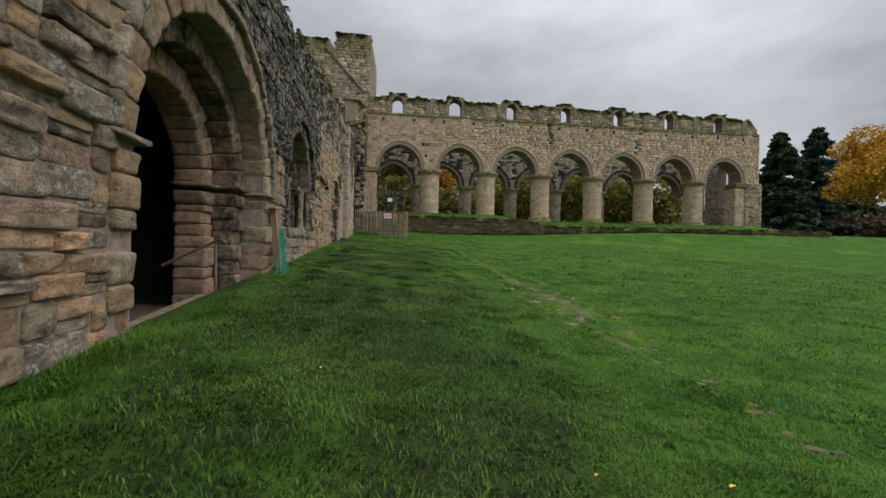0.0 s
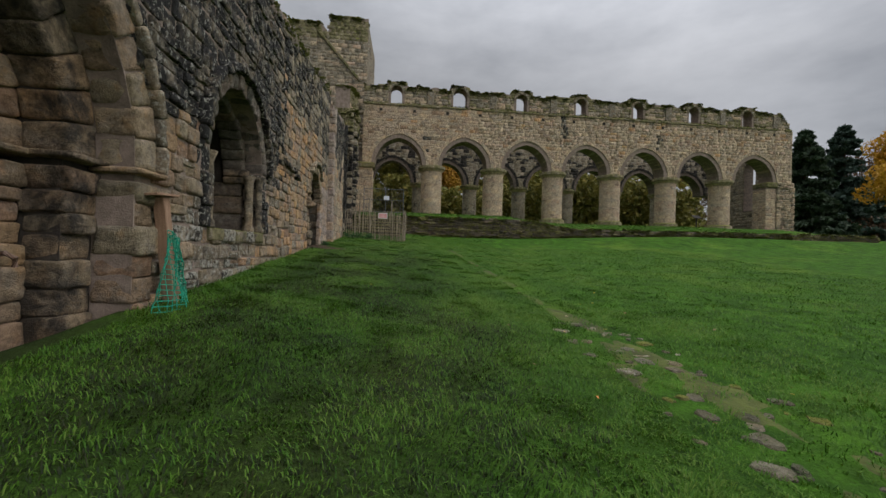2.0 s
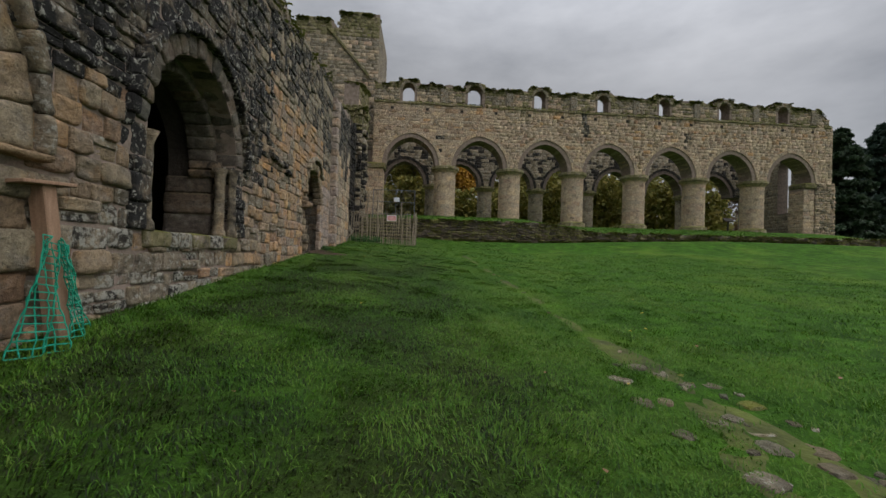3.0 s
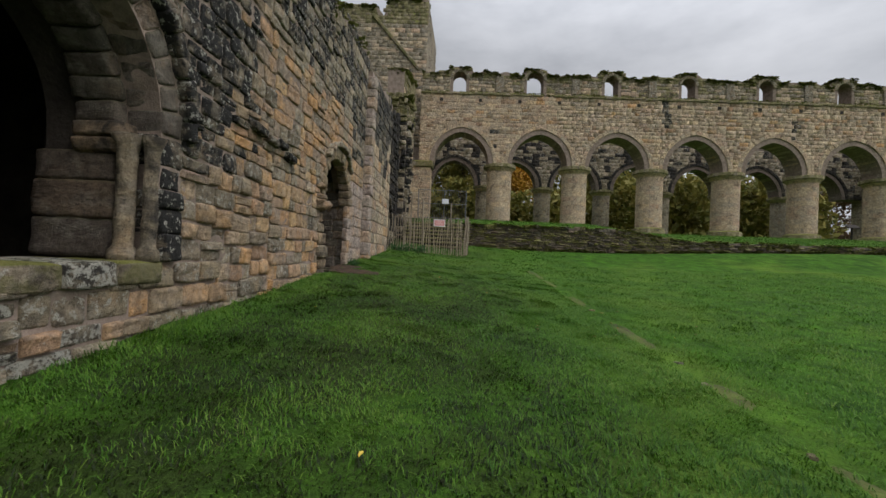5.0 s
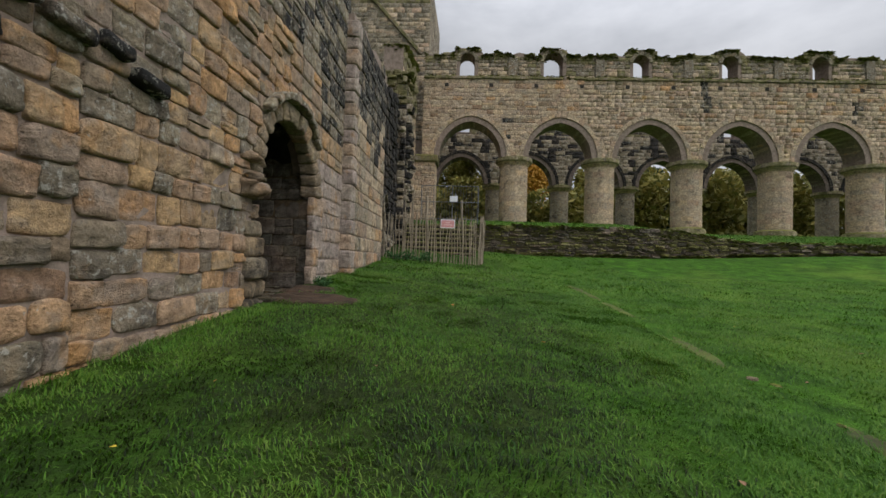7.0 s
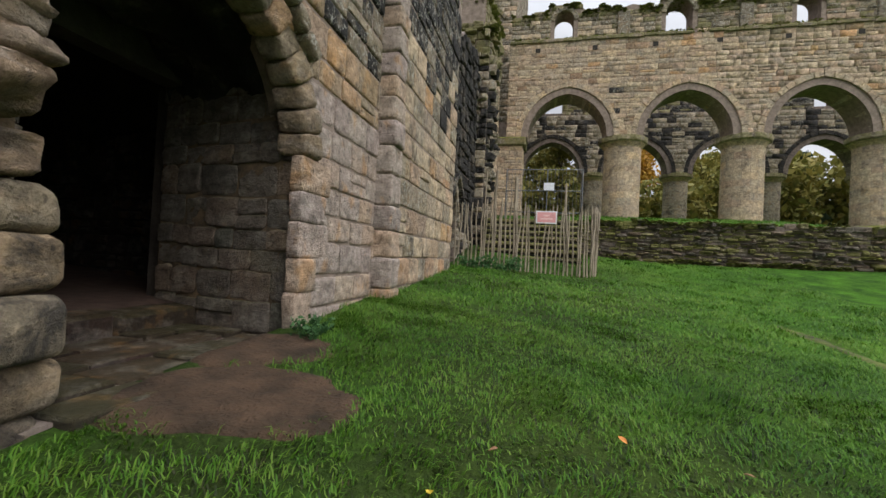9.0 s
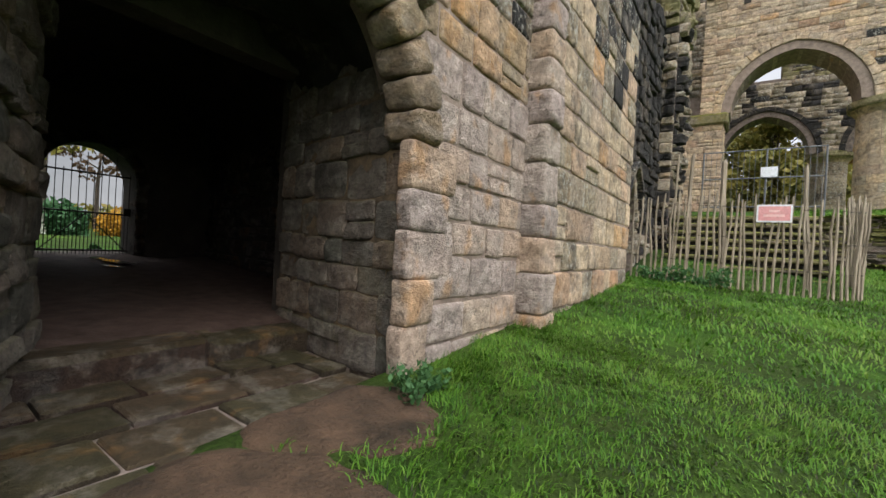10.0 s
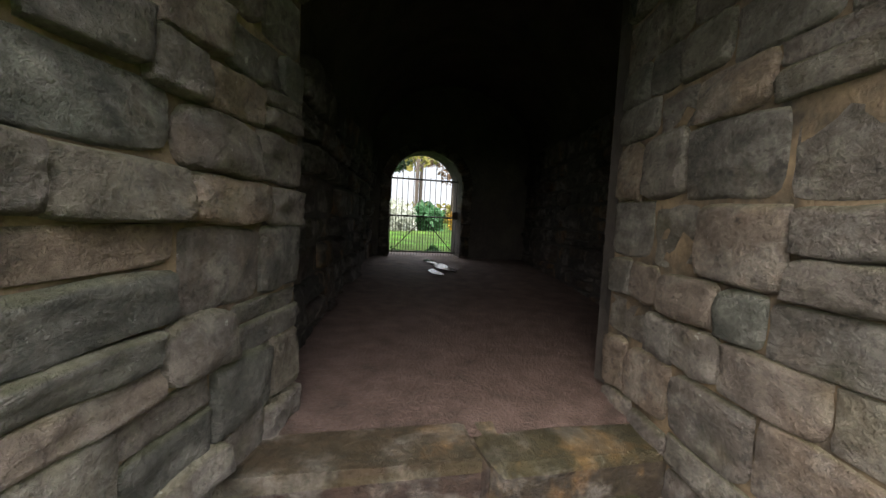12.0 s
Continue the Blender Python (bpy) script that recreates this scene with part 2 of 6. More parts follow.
FLAG = stone_mat("worn_flagstone", [(0.056, 0.036, 0.027), (0.064, 0.039, 0.031), (0.044, 0.038, 0.022), (0.060, 0.037, 0.028)], True, 0.0, 0.25, 0.06, 0.72)
PALE_WOOD = plain_mat("weathered_chestnut_pale", (0.17, 0.14, 0.10), (0.40, 0.335, 0.25), 9.0, 0.85, 0.6, 0.01, 0.0, (3.0, 3.0, 0.35), 0.5)
RAW_WOOD = plain_mat("brown_timber_post", (0.22, 0.13, 0.08), (0.34, 0.22, 0.145), 9.0, 0.8, 0.3, 0.006, 0.0, (3.0, 3.0, 0.3))
NET = plain_mat("green_plastic_net", (0.008, 0.22, 0.13), (0.015, 0.36, 0.23), 12.0, 0.45, 0.1, 0.002)
IRON = plain_mat("dark_wrought_iron", (0.018, 0.016, 0.015), (0.045, 0.036, 0.03), 30.0, 0.55, 0.3, 0.002, 0.7)
RAIL = plain_mat("dull_steel_tube", (0.16, 0.13, 0.11), (0.28, 0.23, 0.19), 15.0, 0.45, 0.1, 0.002, 0.6)
RUST = plain_mat("brown_rail_grip", (0.09, 0.05, 0.035), (0.15, 0.09, 0.06), 15.0, 0.5, 0.1, 0.002, 0.2)
GALV = plain_mat("galvanised_bars", (0.10, 0.105, 0.11), (0.18, 0.185, 0.19), 15.0, 0.5, 0.1, 0.002, 0.5)
SIGN_WHITE = plain_mat("white_sign_board", (0.66, 0.67, 0.69), (0.74, 0.75, 0.77), 4.0, 0.5, 0.05, 0.002)
SIGN_RED = plain_mat("faded_red_sign_face", (0.62, 0.27, 0.27), (0.70, 0.35, 0.34), 4.0, 0.5, 0.05, 0.002)
SIGN_TEXT = plain_mat("faded_sign_lettering", (0.72, 0.45, 0.42), (0.78, 0.52, 0.5), 4.0, 0.5, 0.05, 0.002)
BARK = plain_mat("grey_brown_bark", (0.045, 0.035, 0.028), (0.12, 0.095, 0.075), 9.0, 0.95, 0.9, 0.03, 0.0, (3.0, 3.0, 0.4))
BLADES = leaf_mat("grass_blades", [(0.014, 0.048, 0.004), (0.028, 0.087, 0.006), (0.050, 0.130, 0.008), (0.076, 0.168, 0.013), (0.115, 0.183, 0.026), (0.055, 0.130, 0.009)])
# trodden grass, darkened beyond its wear to hold the foreground's shading
WORN_SHADED = leaf_mat("worn_shaded_grass_blades", [(0.005, 0.010, 0.002), (0.009, 0.018, 0.003), (0.015, 0.027, 0.005), (0.027, 0.032, 0.009), (0.052, 0.042, 0.017)])
MOSS = plain_mat("moss_and_soil", (0.030, 0.032, 0.012), (0.100, 0.125, 0.022), 3.0, 0.95, 0.9, 0.03)
WEED = leaf_mat("weed_leaves", [(0.02, 0.06, 0.02), (0.05, 0.12, 0.04), (0.07, 0.15, 0.05)])
FIR = leaf_mat("dark_fir_needles", [(0.016, 0.032, 0.016), (0.036, 0.062, 0.032), (0.07, 0.10, 0.055)])
SPRUCE = leaf_mat("blue_green_needles", [(0.02, 0.04, 0.03), (0.045, 0.075, 0.055), (0.08, 0.115, 0.085)])
GOLD = leaf_mat("golden_larch_needles", [(0.26, 0.135, 0.010), (0.46, 0.25, 0.02), (0.62, 0.36, 0.04)])
OLIVE = leaf_mat("olive_autumn_leaves", [(0.07, 0.08, 0.02), (0.15, 0.15, 0.035), (0.24, 0.21, 0.05), (0.29, 0.22, 0.05)])
AMBER = leaf_mat("amber_autumn_leaves", [(0.20, 0.10, 0.01), (0.36, 0.19, 0.02), (0.42, 0.27, 0.04)])
BROWN = leaf_mat("russet_twigs", [(0.06, 0.04, 0.025), (0.11, 0.07, 0.04), (0.15, 0.085, 0.045)])
SHRUB = leaf_mat("bright_green_shrub", [(0.02, 0.06, 0.02), (0.04, 0.105, 0.04), (0.07, 0.14, 0.06)])
PALE_SHRUB = leaf_mat("pale_flowering_shrub", [(0.20, 0.22, 0.16), (0.34, 0.35, 0.28), (0.5, 0.5, 0.44)])


def turf():
    m, n, l, b = nodes_of("short_turf")
    pos = n.new("ShaderNodeNewGeometry").outputs["Position"]
    big, mid, fine = noise_node(n, l, pos, 0.35, 5.0), noise_node(n, l, pos, 3.0, 6.0, 0.65), noise_node(n, l, pos, 38.0, 4.0, 0.7)
    c = mixed(n, l, spread(n, l, mid, 0.3, 0.7), (0.013, 0.040, 0.004), (0.062, 0.155, 0.013))
    c = mixed(n, l, scaled(n, l, spread(n, l, big, 0.50, 0.70), 0.6), c, (0.115, 0.180, 0.024))
    tuft = noise_node(n, l, pos, 1.1, 5.0, 0.6, (1.0, 1.7, 1.0))
    c = mixed(n, l, scaled(n, l, spread(n, l, tuft, 0.50, 0.66), 0.6), c, (0.016, 0.045, 0.006))
    sep = n.new("ShaderNodeSeparateXYZ")      # turf worn brownish by walkers along the range, foreground shading painted in too
    l.new(pos, sep.inputs["Vector"])
    band = n.new("ShaderNodeMath")
    band.operation = "MULTIPLY"
    l.new(spread(n, l, sep.outputs["X"], 4.4, 2.8), band.inputs[0])
    l.new(spread(n, l, noise_node(n, l, pos, 0.8, 4.0), 0.30, 0.55), band.inputs[1])
    c = mixed(n, l, scaled(n, l, band.outputs["Value"], 0.75), c, (0.024, 0.030, 0.009))
    c = mixed(n, l, 0.75, c, mixed(n, l, spread(n, l, fine, 0.3, 0.7), (0.4, 0.42, 0.35), (1.5, 1.5, 1.4)), "MULTIPLY")
    l.new(c, b.inputs["Base Color"])
    b.inputs["Roughness"].default_value = 0.95
    b.inputs["Specular IOR Level"].default_value = 0.1
    bumped(n, l, b, mixed(n, l, 0.6, mid, fine), 0.9, 0.06)
    return m


TURF = turf()

# ---- building helpers ----
rng = random.Random(7)
npr = np.random.default_rng(7)


def mesh_of(name, verts, faces, mat, smooth=False):
    """A mesh from an array of corners and an array of faces with equally many corners each, or lists."""
    me = bpy.data.meshes.new(name)
    if isinstance(faces, np.ndarray):
        f = np.ascontiguousarray(faces, dtype=np.int32)
        v = np.ascontiguousarray(verts, dtype=np.float32)
        me.vertices.add(len(v))
        me.vertices.foreach_set("co", v.ravel())
        me.loops.add(f.size)
        me.loops.foreach_set("vertex_index", f.ravel())
        me.polygons.add(len(f))
        me.polygons.foreach_set("loop_start", np.arange(0, f.size, f.shape[1], dtype=np.int32))
        me.update(calc_edges=True)
        me.validate()
    else:
        me.from_pydata([tuple(v) for v in verts], [], [tuple(f) for f in faces])
    for m in (mat if isinstance(mat, (list, tuple)) else [mat]):
        me.materials.append(m)
    if smooth:
        me.polygons.foreach_set("use_smooth", [True] * len(me.polygons))
    return me


def child(name, me, parent, label=""):
    ob = new(name, me)
    ob.parent = parent
    ob.matrix_parent_inverse = parent.matrix_world.inverted() if parent.data is None else Matrix()
    return tagged(ob, label)


def part(name, bm, mat, parent, label="", smooth=False):
    me = bpy.data.meshes.new(name)
    bm.to_mesh(me)
    bm.free()
    me.materials.append(mat)
    if smooth:
        me.polygons.foreach_set("use_smooth", [True] * len(me.polygons))
    ob = new(name, me)
    ob.parent = parent
    return tagged(ob, label)


def thing(name, label, category, group="", at=(0, 0, 0)):
    ob = new(name)
    ob.location = at
    return tagged(ob, label, category, group)


def add_box(bm, x0, x1, y0, y1, z0, z1, bevel=0.0, wob=0.0):
    r = bmesh.ops.create_cube(bm, size=1.0)
    for v in r["verts"]:
        v.co = Vector((x0 if v.co.x < 0 else x1, y0 if v.co.y < 0 else y1, z0 if v.co.z < 0 else z1))
    if bevel:
        edges = list({e for v in r["verts"] for e in v.link_edges})
        bmesh.ops.bevel(bm, geom=edges, offset=bevel, segments=1, affect="EDGES")
    if wob:
        for v in bm.verts:
            v.co += Vector((rng.uniform(-wob, wob), rng.uniform(-wob, wob), rng.uniform(-wob, wob)))
    return bm


def tube(bm, pts, radii, seg=8):
    """A tapered round bar through points."""
    rings = []
    pts = [Vector(p) for p in pts]
    for i, p in enumerate(pts):
        d = (pts[min(i + 1, len(pts) - 1)] - pts[max(i - 1, 0)]).normalized()
        a = d.orthogonal().normalized()
        b = d.cross(a)
        r = radii[i] if isinstance(radii, (list, tuple)) else radii
        rings.append([bm.verts.new(p + (a * math.cos(k * math.tau / seg) + b * math.sin(k * math.tau / seg)) * r) for k in range(seg)])
    for A, B in zip(rings, rings[1:]):
        # keep neighbouring rings in step
        off = min(range(seg), key=lambda s: (A[0].co - B[s].co).length)
        for k in range(seg):
            bm.faces.new((A[k], A[(k + 1) % seg], B[(k + 1 + off) % seg], B[(k + off) % seg]))
    bm.faces.new(rings[0][::-1])
    bm.faces.new(rings[-1])
    return bm


class Face:
    """One face of a wall: u runs along it from p0 to p1, z up, d into the wall."""

    def __init__(self, p0, p1):
        self.o = np.array([*p0, 0.0])
        v = np.array([p1[0] - p0[0], p1[1] - p0[1], 0.0])
        self.length = float(np.linalg.norm(v))
        self.u = v / self.length
        self.n = np.array([self.u[1], -self.u[0], 0.0])  # outward: to the right of the way p0 -> p1

    def at(self, u, d, z):
        p = self.o + self.u * u - self.n * d
        return (p[0], p[1], z)


def arch_top(o, u):
    uc, hw, zb, zs, e = o[:5]
    return zs + math.sqrt(max(0.0, (hw + e) ** 2 - (abs(u - uc) + e) ** 2))


def half_width(o, z, extra=0.0):
    uc, hw, zb, zs, e = o[:5]
    if z < zb - extra:
        return 0.0
    if z <= zs:
        return hw + extra
    R = hw + e + extra
    return math.sqrt(max(0.0, R * R - (z - zs) ** 2)) - e if R > z - zs else 0.0


def wall_core(name, face, u0, u1, z0, top, thick, ops, mat, label="", flat=False):
    """The solid of a wall, with arched openings (centre, half width, foot, springing, shift of the two centres) right through it."""
    us = {u0, u1}
    for o in ops:
        us |= {round(o[0] - o[1] * math.cos(math.pi * k / 20), 4) for k in range(21)}
    if not flat:
        us |= {round(u0 + (u1 - u0) * k / max(1, int((u1 - u0) / 0.45)), 4) for k in range(int((u1 - u0) / 0.45) + 1)}
    us = sorted(us)
    V, F = [], []

    def quad(*p):
        n = len(V)
        V.extend(face.at(*q) for q in p)
        F.append((n, n + 1, n + 2, n + 3))

    for a, b in zip(us, us[1:]):
        if b - a < 1e-4:
            continue
        mid = (a + b) / 2
        o = next((o for o in ops if abs(mid - o[0]) < o[1]), None)
        iv = [(z0, z0, top(a), top(b))]
        if o:
            iv = [(z0, z0, o[2], o[2]), (arch_top(o, a), arch_top(o, b), top(a), top(b))]
        for p, q, r, s in iv:
            if r - p < 2e-3 and s - q < 2e-3:
                continue
            quad((a, 0, p), (b, 0, q), (b, 0, s), (a, 0, r))
            quad((a, thick, p), (a, thick, r), (b, thick, s), (b, thick, q))
            quad((a, 0, r), (b, 0, s), (b, thick, s), (a, thick, r))
            quad((a, 0, p), (a, thick, p), (b, thick, q), (b, 0, q))
    for o in ops:
        for sg in (-1, 1):
            u = o[0] + sg * o[1]
            quad((u, 0, o[2]), (u, 0, o[3]), (u, thick, o[3]), (u, thick, o[2]))
    for u in (u0, u1):
        quad((u, 0, z0), (u, 0, top(u)), (u, thick, top(u)), (u, thick, z0))
    me = mesh_of(name, V, F, mat)
    bm = bmesh.new()
    bm.from_mesh(me)
    bmesh.ops.remove_doubles(bm, verts=bm.verts, dist=0.0005)
    bm.to_mesh(me)
    bm.free()
    return tagged(new(name, me), label, kind="structure")


# sixteen block shapes in a unit box: u 0..1, d 0 (back) .. 1 (front), z 0..1
def unit_block(r, dressed=False):
    """A stone of unit size: rough and rounded, or dressed flat with slightly worn edges."""
    e = 0.35 if dressed else 1.0
    j = lambda a: r.uniform(-a, a) * (0.5 if dressed else 1.0)
    us, zs = (0.0, 0.05 * e, 0.5, 1 - 0.05 * e, 1.0), (0.0, 0.09 * e, 1 - 0.09 * e, 1.0)
    slope_u, slope_z = j(0.22), j(0.25)
    V = []
    for b, z in enumerate(zs):
        for a, u in enumerate(us):
            edge = a in (0, 4) or b in (0, 3)
            corner = a in (0, 4) and b in (0, 3)
            d = 1 - (0.34 if corner else 0.20) * (0.55 if dressed else 1.0) + j(0.08) if edge else 1.0 + (u - 0.5) * slope_u + (z - 0.5) * slope_z + j(0.14)
            V.append((u + j(0.022) + (0 if not corner else (0.5 - u) * r.uniform(0.0, 0.09)), d, z + j(0.035) + (0 if not corner else (0.5 - z) * r.uniform(0.0, 0.14))))
    rim = [0, 1, 2, 3, 4, 9, 14, 19, 18, 17, 16, 15, 10, 5]
    base = len(V)
    V += [(V[k][0], 0.0, V[k][2]) for k in rim]
    F = []
    for b in range(3):
        for a in range(4):
            q = b * 5 + a
            F += [(q, q + 1, q + 6), (q, q + 6, q + 5)]
    for k in range(14):
        n = (k + 1) % 14
        F += [(base + k, base + n, rim[n]), (base + k, rim[n], rim[k])]
    return np.array(V), np.array(F)


def unit_stone(r, rough):
    """A weathered stone of unit size: an uneven outline, rounded arrises, bedding ledges and hollows on its front."""
    us, zs = (0.0, 0.035, 0.12, 0.32, 0.5, 0.68, 0.88, 0.965, 1.0), (0.0, 0.06, 0.2, 0.4, 0.6, 0.8, 0.94, 1.0)
    s = r.uniform(0, 99)
    nz = lambda a, b, c: noise.noise(Vector((a, b, c + s)))
    su, sz, cut = r.uniform(-0.2, 0.2), r.uniform(-0.3, 0.3), [r.uniform(0.0, 0.16) for _ in range(4)]
    V = []
    for z in zs:
        for u in us:
            e = min(u / 0.06, (1 - u) / 0.06, z / 0.10, (1 - z) / 0.10, 1.0)
            d = 0.55 + 0.4 * math.sqrt(1 - (1 - e) ** 2)
            d += rough * e * (su * (u - 0.5) + sz * (z - 0.5) + 0.30 * nz(u * 2.2, z * 1.3, 0) + 0.18 * nz(u * 1.5, z * 5, 3) + 0.22 * nz(u * 7, z * 4, 6))
            k = cut[(2 if z > 0.5 else 0) + (1 if u > 0.5 else 0)] * rough
            uu = 0.5 + (u - 0.5) * (1 - k * abs(2 * z - 1) ** 5) + rough * 0.035 * nz(z * 2.5, 1.7, 9)
            zz = 0.5 + (z - 0.5) * (1 - 1.4 * k * abs(2 * u - 1) ** 5) + rough * 0.075 * nz(u * 2.1, 4.4, 12)
            V.append((uu, d, zz))
    nu, nv = len(us), len(zs)
    F = []
    for b in range(nv - 1):
        for a in range(nu - 1):
            q = b * nu + a
            F += [(q, q + 1, q + nu + 1), (q, q + nu + 1, q + nu)]
    rim = list(range(nu)) + [b * nu + nu - 1 for b in range(1, nv)] + [(nv - 1) * nu + a for a in range(nu - 2, -1, -1)] + [b * nu for b in range(nv - 2, 0, -1)]
    base, m = len(V), len(rim)
    V += [(V[k][0], 0.0, V[k][2]) for k in rim]
    for k in range(m):
        n = (k + 1) % m
        F += [(base + k, base + n, rim[n]), (base + k, rim[n], rim[k])]
    return np.array(V), np.array(F)


# plain stones, dressed stones, rough rubble, worn ashlar: sixteen shapes of each
UNIT = [unit_block(random.Random(100 + i), i > 15) for i in range(32)]
UNIT += [unit_stone(random.Random(200 + i), 1.0) for i in range(16)] + [unit_stone(random.Random(300 + i), 0.45) for i in range(16)]


def courses(u0, u1, z0, top, ops, hmin, hmax, lmin, lmax, r, ring=0.0, gap=0.012, wave=0.0, split=0.2):
    """Blocks of a coursed wall, as (u0, u1, z0, z1), cut back round the openings."""
    out, z = [], z0
    ztop = max(top(u0 + (u1 - u0) * k / 20) for k in range(21))
    while z < ztop:
        h = r.uniform(hmin, hmax)
        spans = [(u0, u1)]
        for o in ops:
            if z + h < o[2] + 0.02:
                continue
            w = min(half_width(o, max(z, o[2]), ring), half_width(o, max(z + h, o[2]), ring))
            wmid = half_width(o, max(z + h * 0.5, o[2]), ring)
            w = max(w, wmid - 0.03) if wmid > 0 else 0.0
            if w > 0:
                spans = [s for a, b in spans for s in ((a, min(b, o[0] - w)), (max(a, o[0] + w), b)) if s[1] - s[0] > 0.04]
        for a, b in spans:
            u = a
            while u < b - 0.02:
                L = r.uniform(lmin, lmax) * (0.75 + h / hmax * 0.5)
                if b - (u + L) < lmin * 0.7:
                    L = b - u
                hh = h
                if z + hh * 0.6 < top(min(u + L / 2, u1)):
                    w0 = wave * noise.noise(Vector((u * 0.9, z * 0.7, 2.0))) + r.uniform(-1, 1) * wave * 0.25
                    if r.random() < split and L > 0.26:   # two thin stones in place of one
                        k = r.uniform(0.4, 0.6)
                        out.append((u + gap / 2, u + L - gap / 2, z + w0 + gap / 2, z + w0 + h * k - gap / 2))
                        out.append((u + gap / 2, u + L - gap / 2, z + w0 + h * k + gap / 2, z + w0 + h - gap / 2))
                    else:
                        out.append((u + gap / 2, u + L - gap / 2, z + w0 + gap / 2, z + w0 + hh - gap / 2))
                u += L
        z += h
    return out


def lay(face, blocks, proud, parent, pick, tone, r, name="stone", rest="masonry", back=0.03, limit=295, style=None):
    """Lay blocks on a face. Those that pick(u, z) chooses are pieces of their own, the others one mesh per tone."""
    rest_v, rest_f, count, made = {}, {}, {}, 0
    for (a, b, z0, z1) in blocks:
        k = r.randrange(16) + (style if style is not None else 16 if proud < 0.0265 else 0)
        key = tone((a + b) / 2, (z0 + z1) / 2, r)
        p = proud * (r.uniform(0.1, 1.6) if style == RUBBLE else r.uniform(0.45, 1.35))
        if made < limit and pick((a + b) / 2, (z0 + z1) / 2):
            if (k, name) not in BLOCK:
                BLOCK[(k, name)] = mesh_of(name, UNIT[k][0], UNIT[k][1], PIECE["buff"], not 16 <= k < 32)
            ob = new(name, BLOCK[(k, name)])
            ob.parent = parent
            o = face.at(a, back, z0)
            m = Matrix.Identity(4)
            cols = (face.u * (b - a), face.n * (p + back), np.array([0, 0, z1 - z0]))
            for c in range(3):
                for q in range(3):
                    m[q][c] = cols[c][q]
                m[c][3] = o[c]
            ob.matrix_world = m
            ob.material_slots[0].link = "OBJECT"
            ob.material_slots[0].material = PIECE[key]
            made += 1
            continue
        v = UNIT[k][0]
        P = np.array(face.at(a, back, z0)) + v[:, :1] * face.u * (b - a) + v[:, 1:2] * face.n * (p + back) + v[:, 2:] * np.array([0, 0, z1 - z0])
        n = count.get(key, 0)
        rest_v.setdefault(key, []).append(P)
        rest_f.setdefault(key, []).append(UNIT[k][1] + n)
        count[key] = n + len(P)
    for key in rest_v:
        ob = child(rest, mesh_of(rest, np.concatenate(rest_v[key]), np.concatenate(rest_f[key]), STONE[key], style is not None or proud >= 0.0265), parent)
        tagged(ob, kind="stuff")


BLOCK = {}
RUBBLE, WORN_ASHLAR = 32, 48


def wedge(face, quad, d0, d1, inset=0.02, seed=0):
    """A cut stone with a four-cornered front in (u, z), from depth d0 (front) to d1."""
    r = random.Random(seed)
    c = np.mean(quad, axis=0)
    V, F = [], []
    for d, s in ((d1, 0.0), (d0 + inset, 0.0), (d0, inset)):
        for q in quad:
            v = np.array(q) - c
            L = np.linalg.norm(v)
            p = c + v * (1 - (s + 0.008) / L) + np.array([r.uniform(-0.4, 0.4), r.uniform(-0.4, 0.4)]) * inset
            V.append(face.at(p[0], d + r.uniform(-0.006, 0.006), p[1]))
    for a in (0, 4):
        F += [(a + i, a + (i + 1) % 4, a + 4 + (i + 1) % 4, a + 4 + i) for i in range(4)]
    F += [(8, 9, 10, 11), (3, 2, 1, 0)]
    return V, F


def arch_ring(face, o, r_in, r_out, n, d0, d1, parent, key, name="voussoir", joined=False, seed=1, a_from=0.0, soft=0.0):
    """Wedge stones round an arch; r_in and r_out are measured out from the opening's edge."""
    uc, hw, zb, zs, e = o[:5]
    V, F = [], []
    for side in (-1, 1):
        end_i, end_o = math.acos(min(1, e / (hw + e + r_in))), math.acos(min(1, e / (hw + e + r_out)))
        for k in range(n):
            t0, t1 = k / n, (k + 1) / n
            if t1 <= a_from:
                continue
            q = []
            for t, rr, end in ((t0, r_in, end_i), (t0, r_out, end_o), (t1, r_out, end_o), (t1, r_in, end_i)):
                R = hw + e + rr
                q.append((uc + side * (R * math.cos(t * end) - e), zs + R * math.sin(t * end)))
            if side < 0:
                q = q[::-1]
            if soft:
                bm = worn_block(face, q, d0 + rng.uniform(-0.02, 0.02), d1, soft, seed * 7 + k * 2 + side)
                part(name, bm, PIECE[key], parent, "", True)
                continue
            v, f = wedge(face, q, d0 + rng.uniform(-0.012, 0.012), d1, 0.018, seed * 97 + k * 2 + side)
            if joined:
                F += [tuple(i + len(V) for i in g) for g in f]
                V += v
            else:
                child(name, mesh_of(name, v, f, PIECE[key]), parent)
    if joined:
        tagged(child("arch_stones", mesh_of("arch_stones", V, F, STONE[key]), parent), kind="stuff")


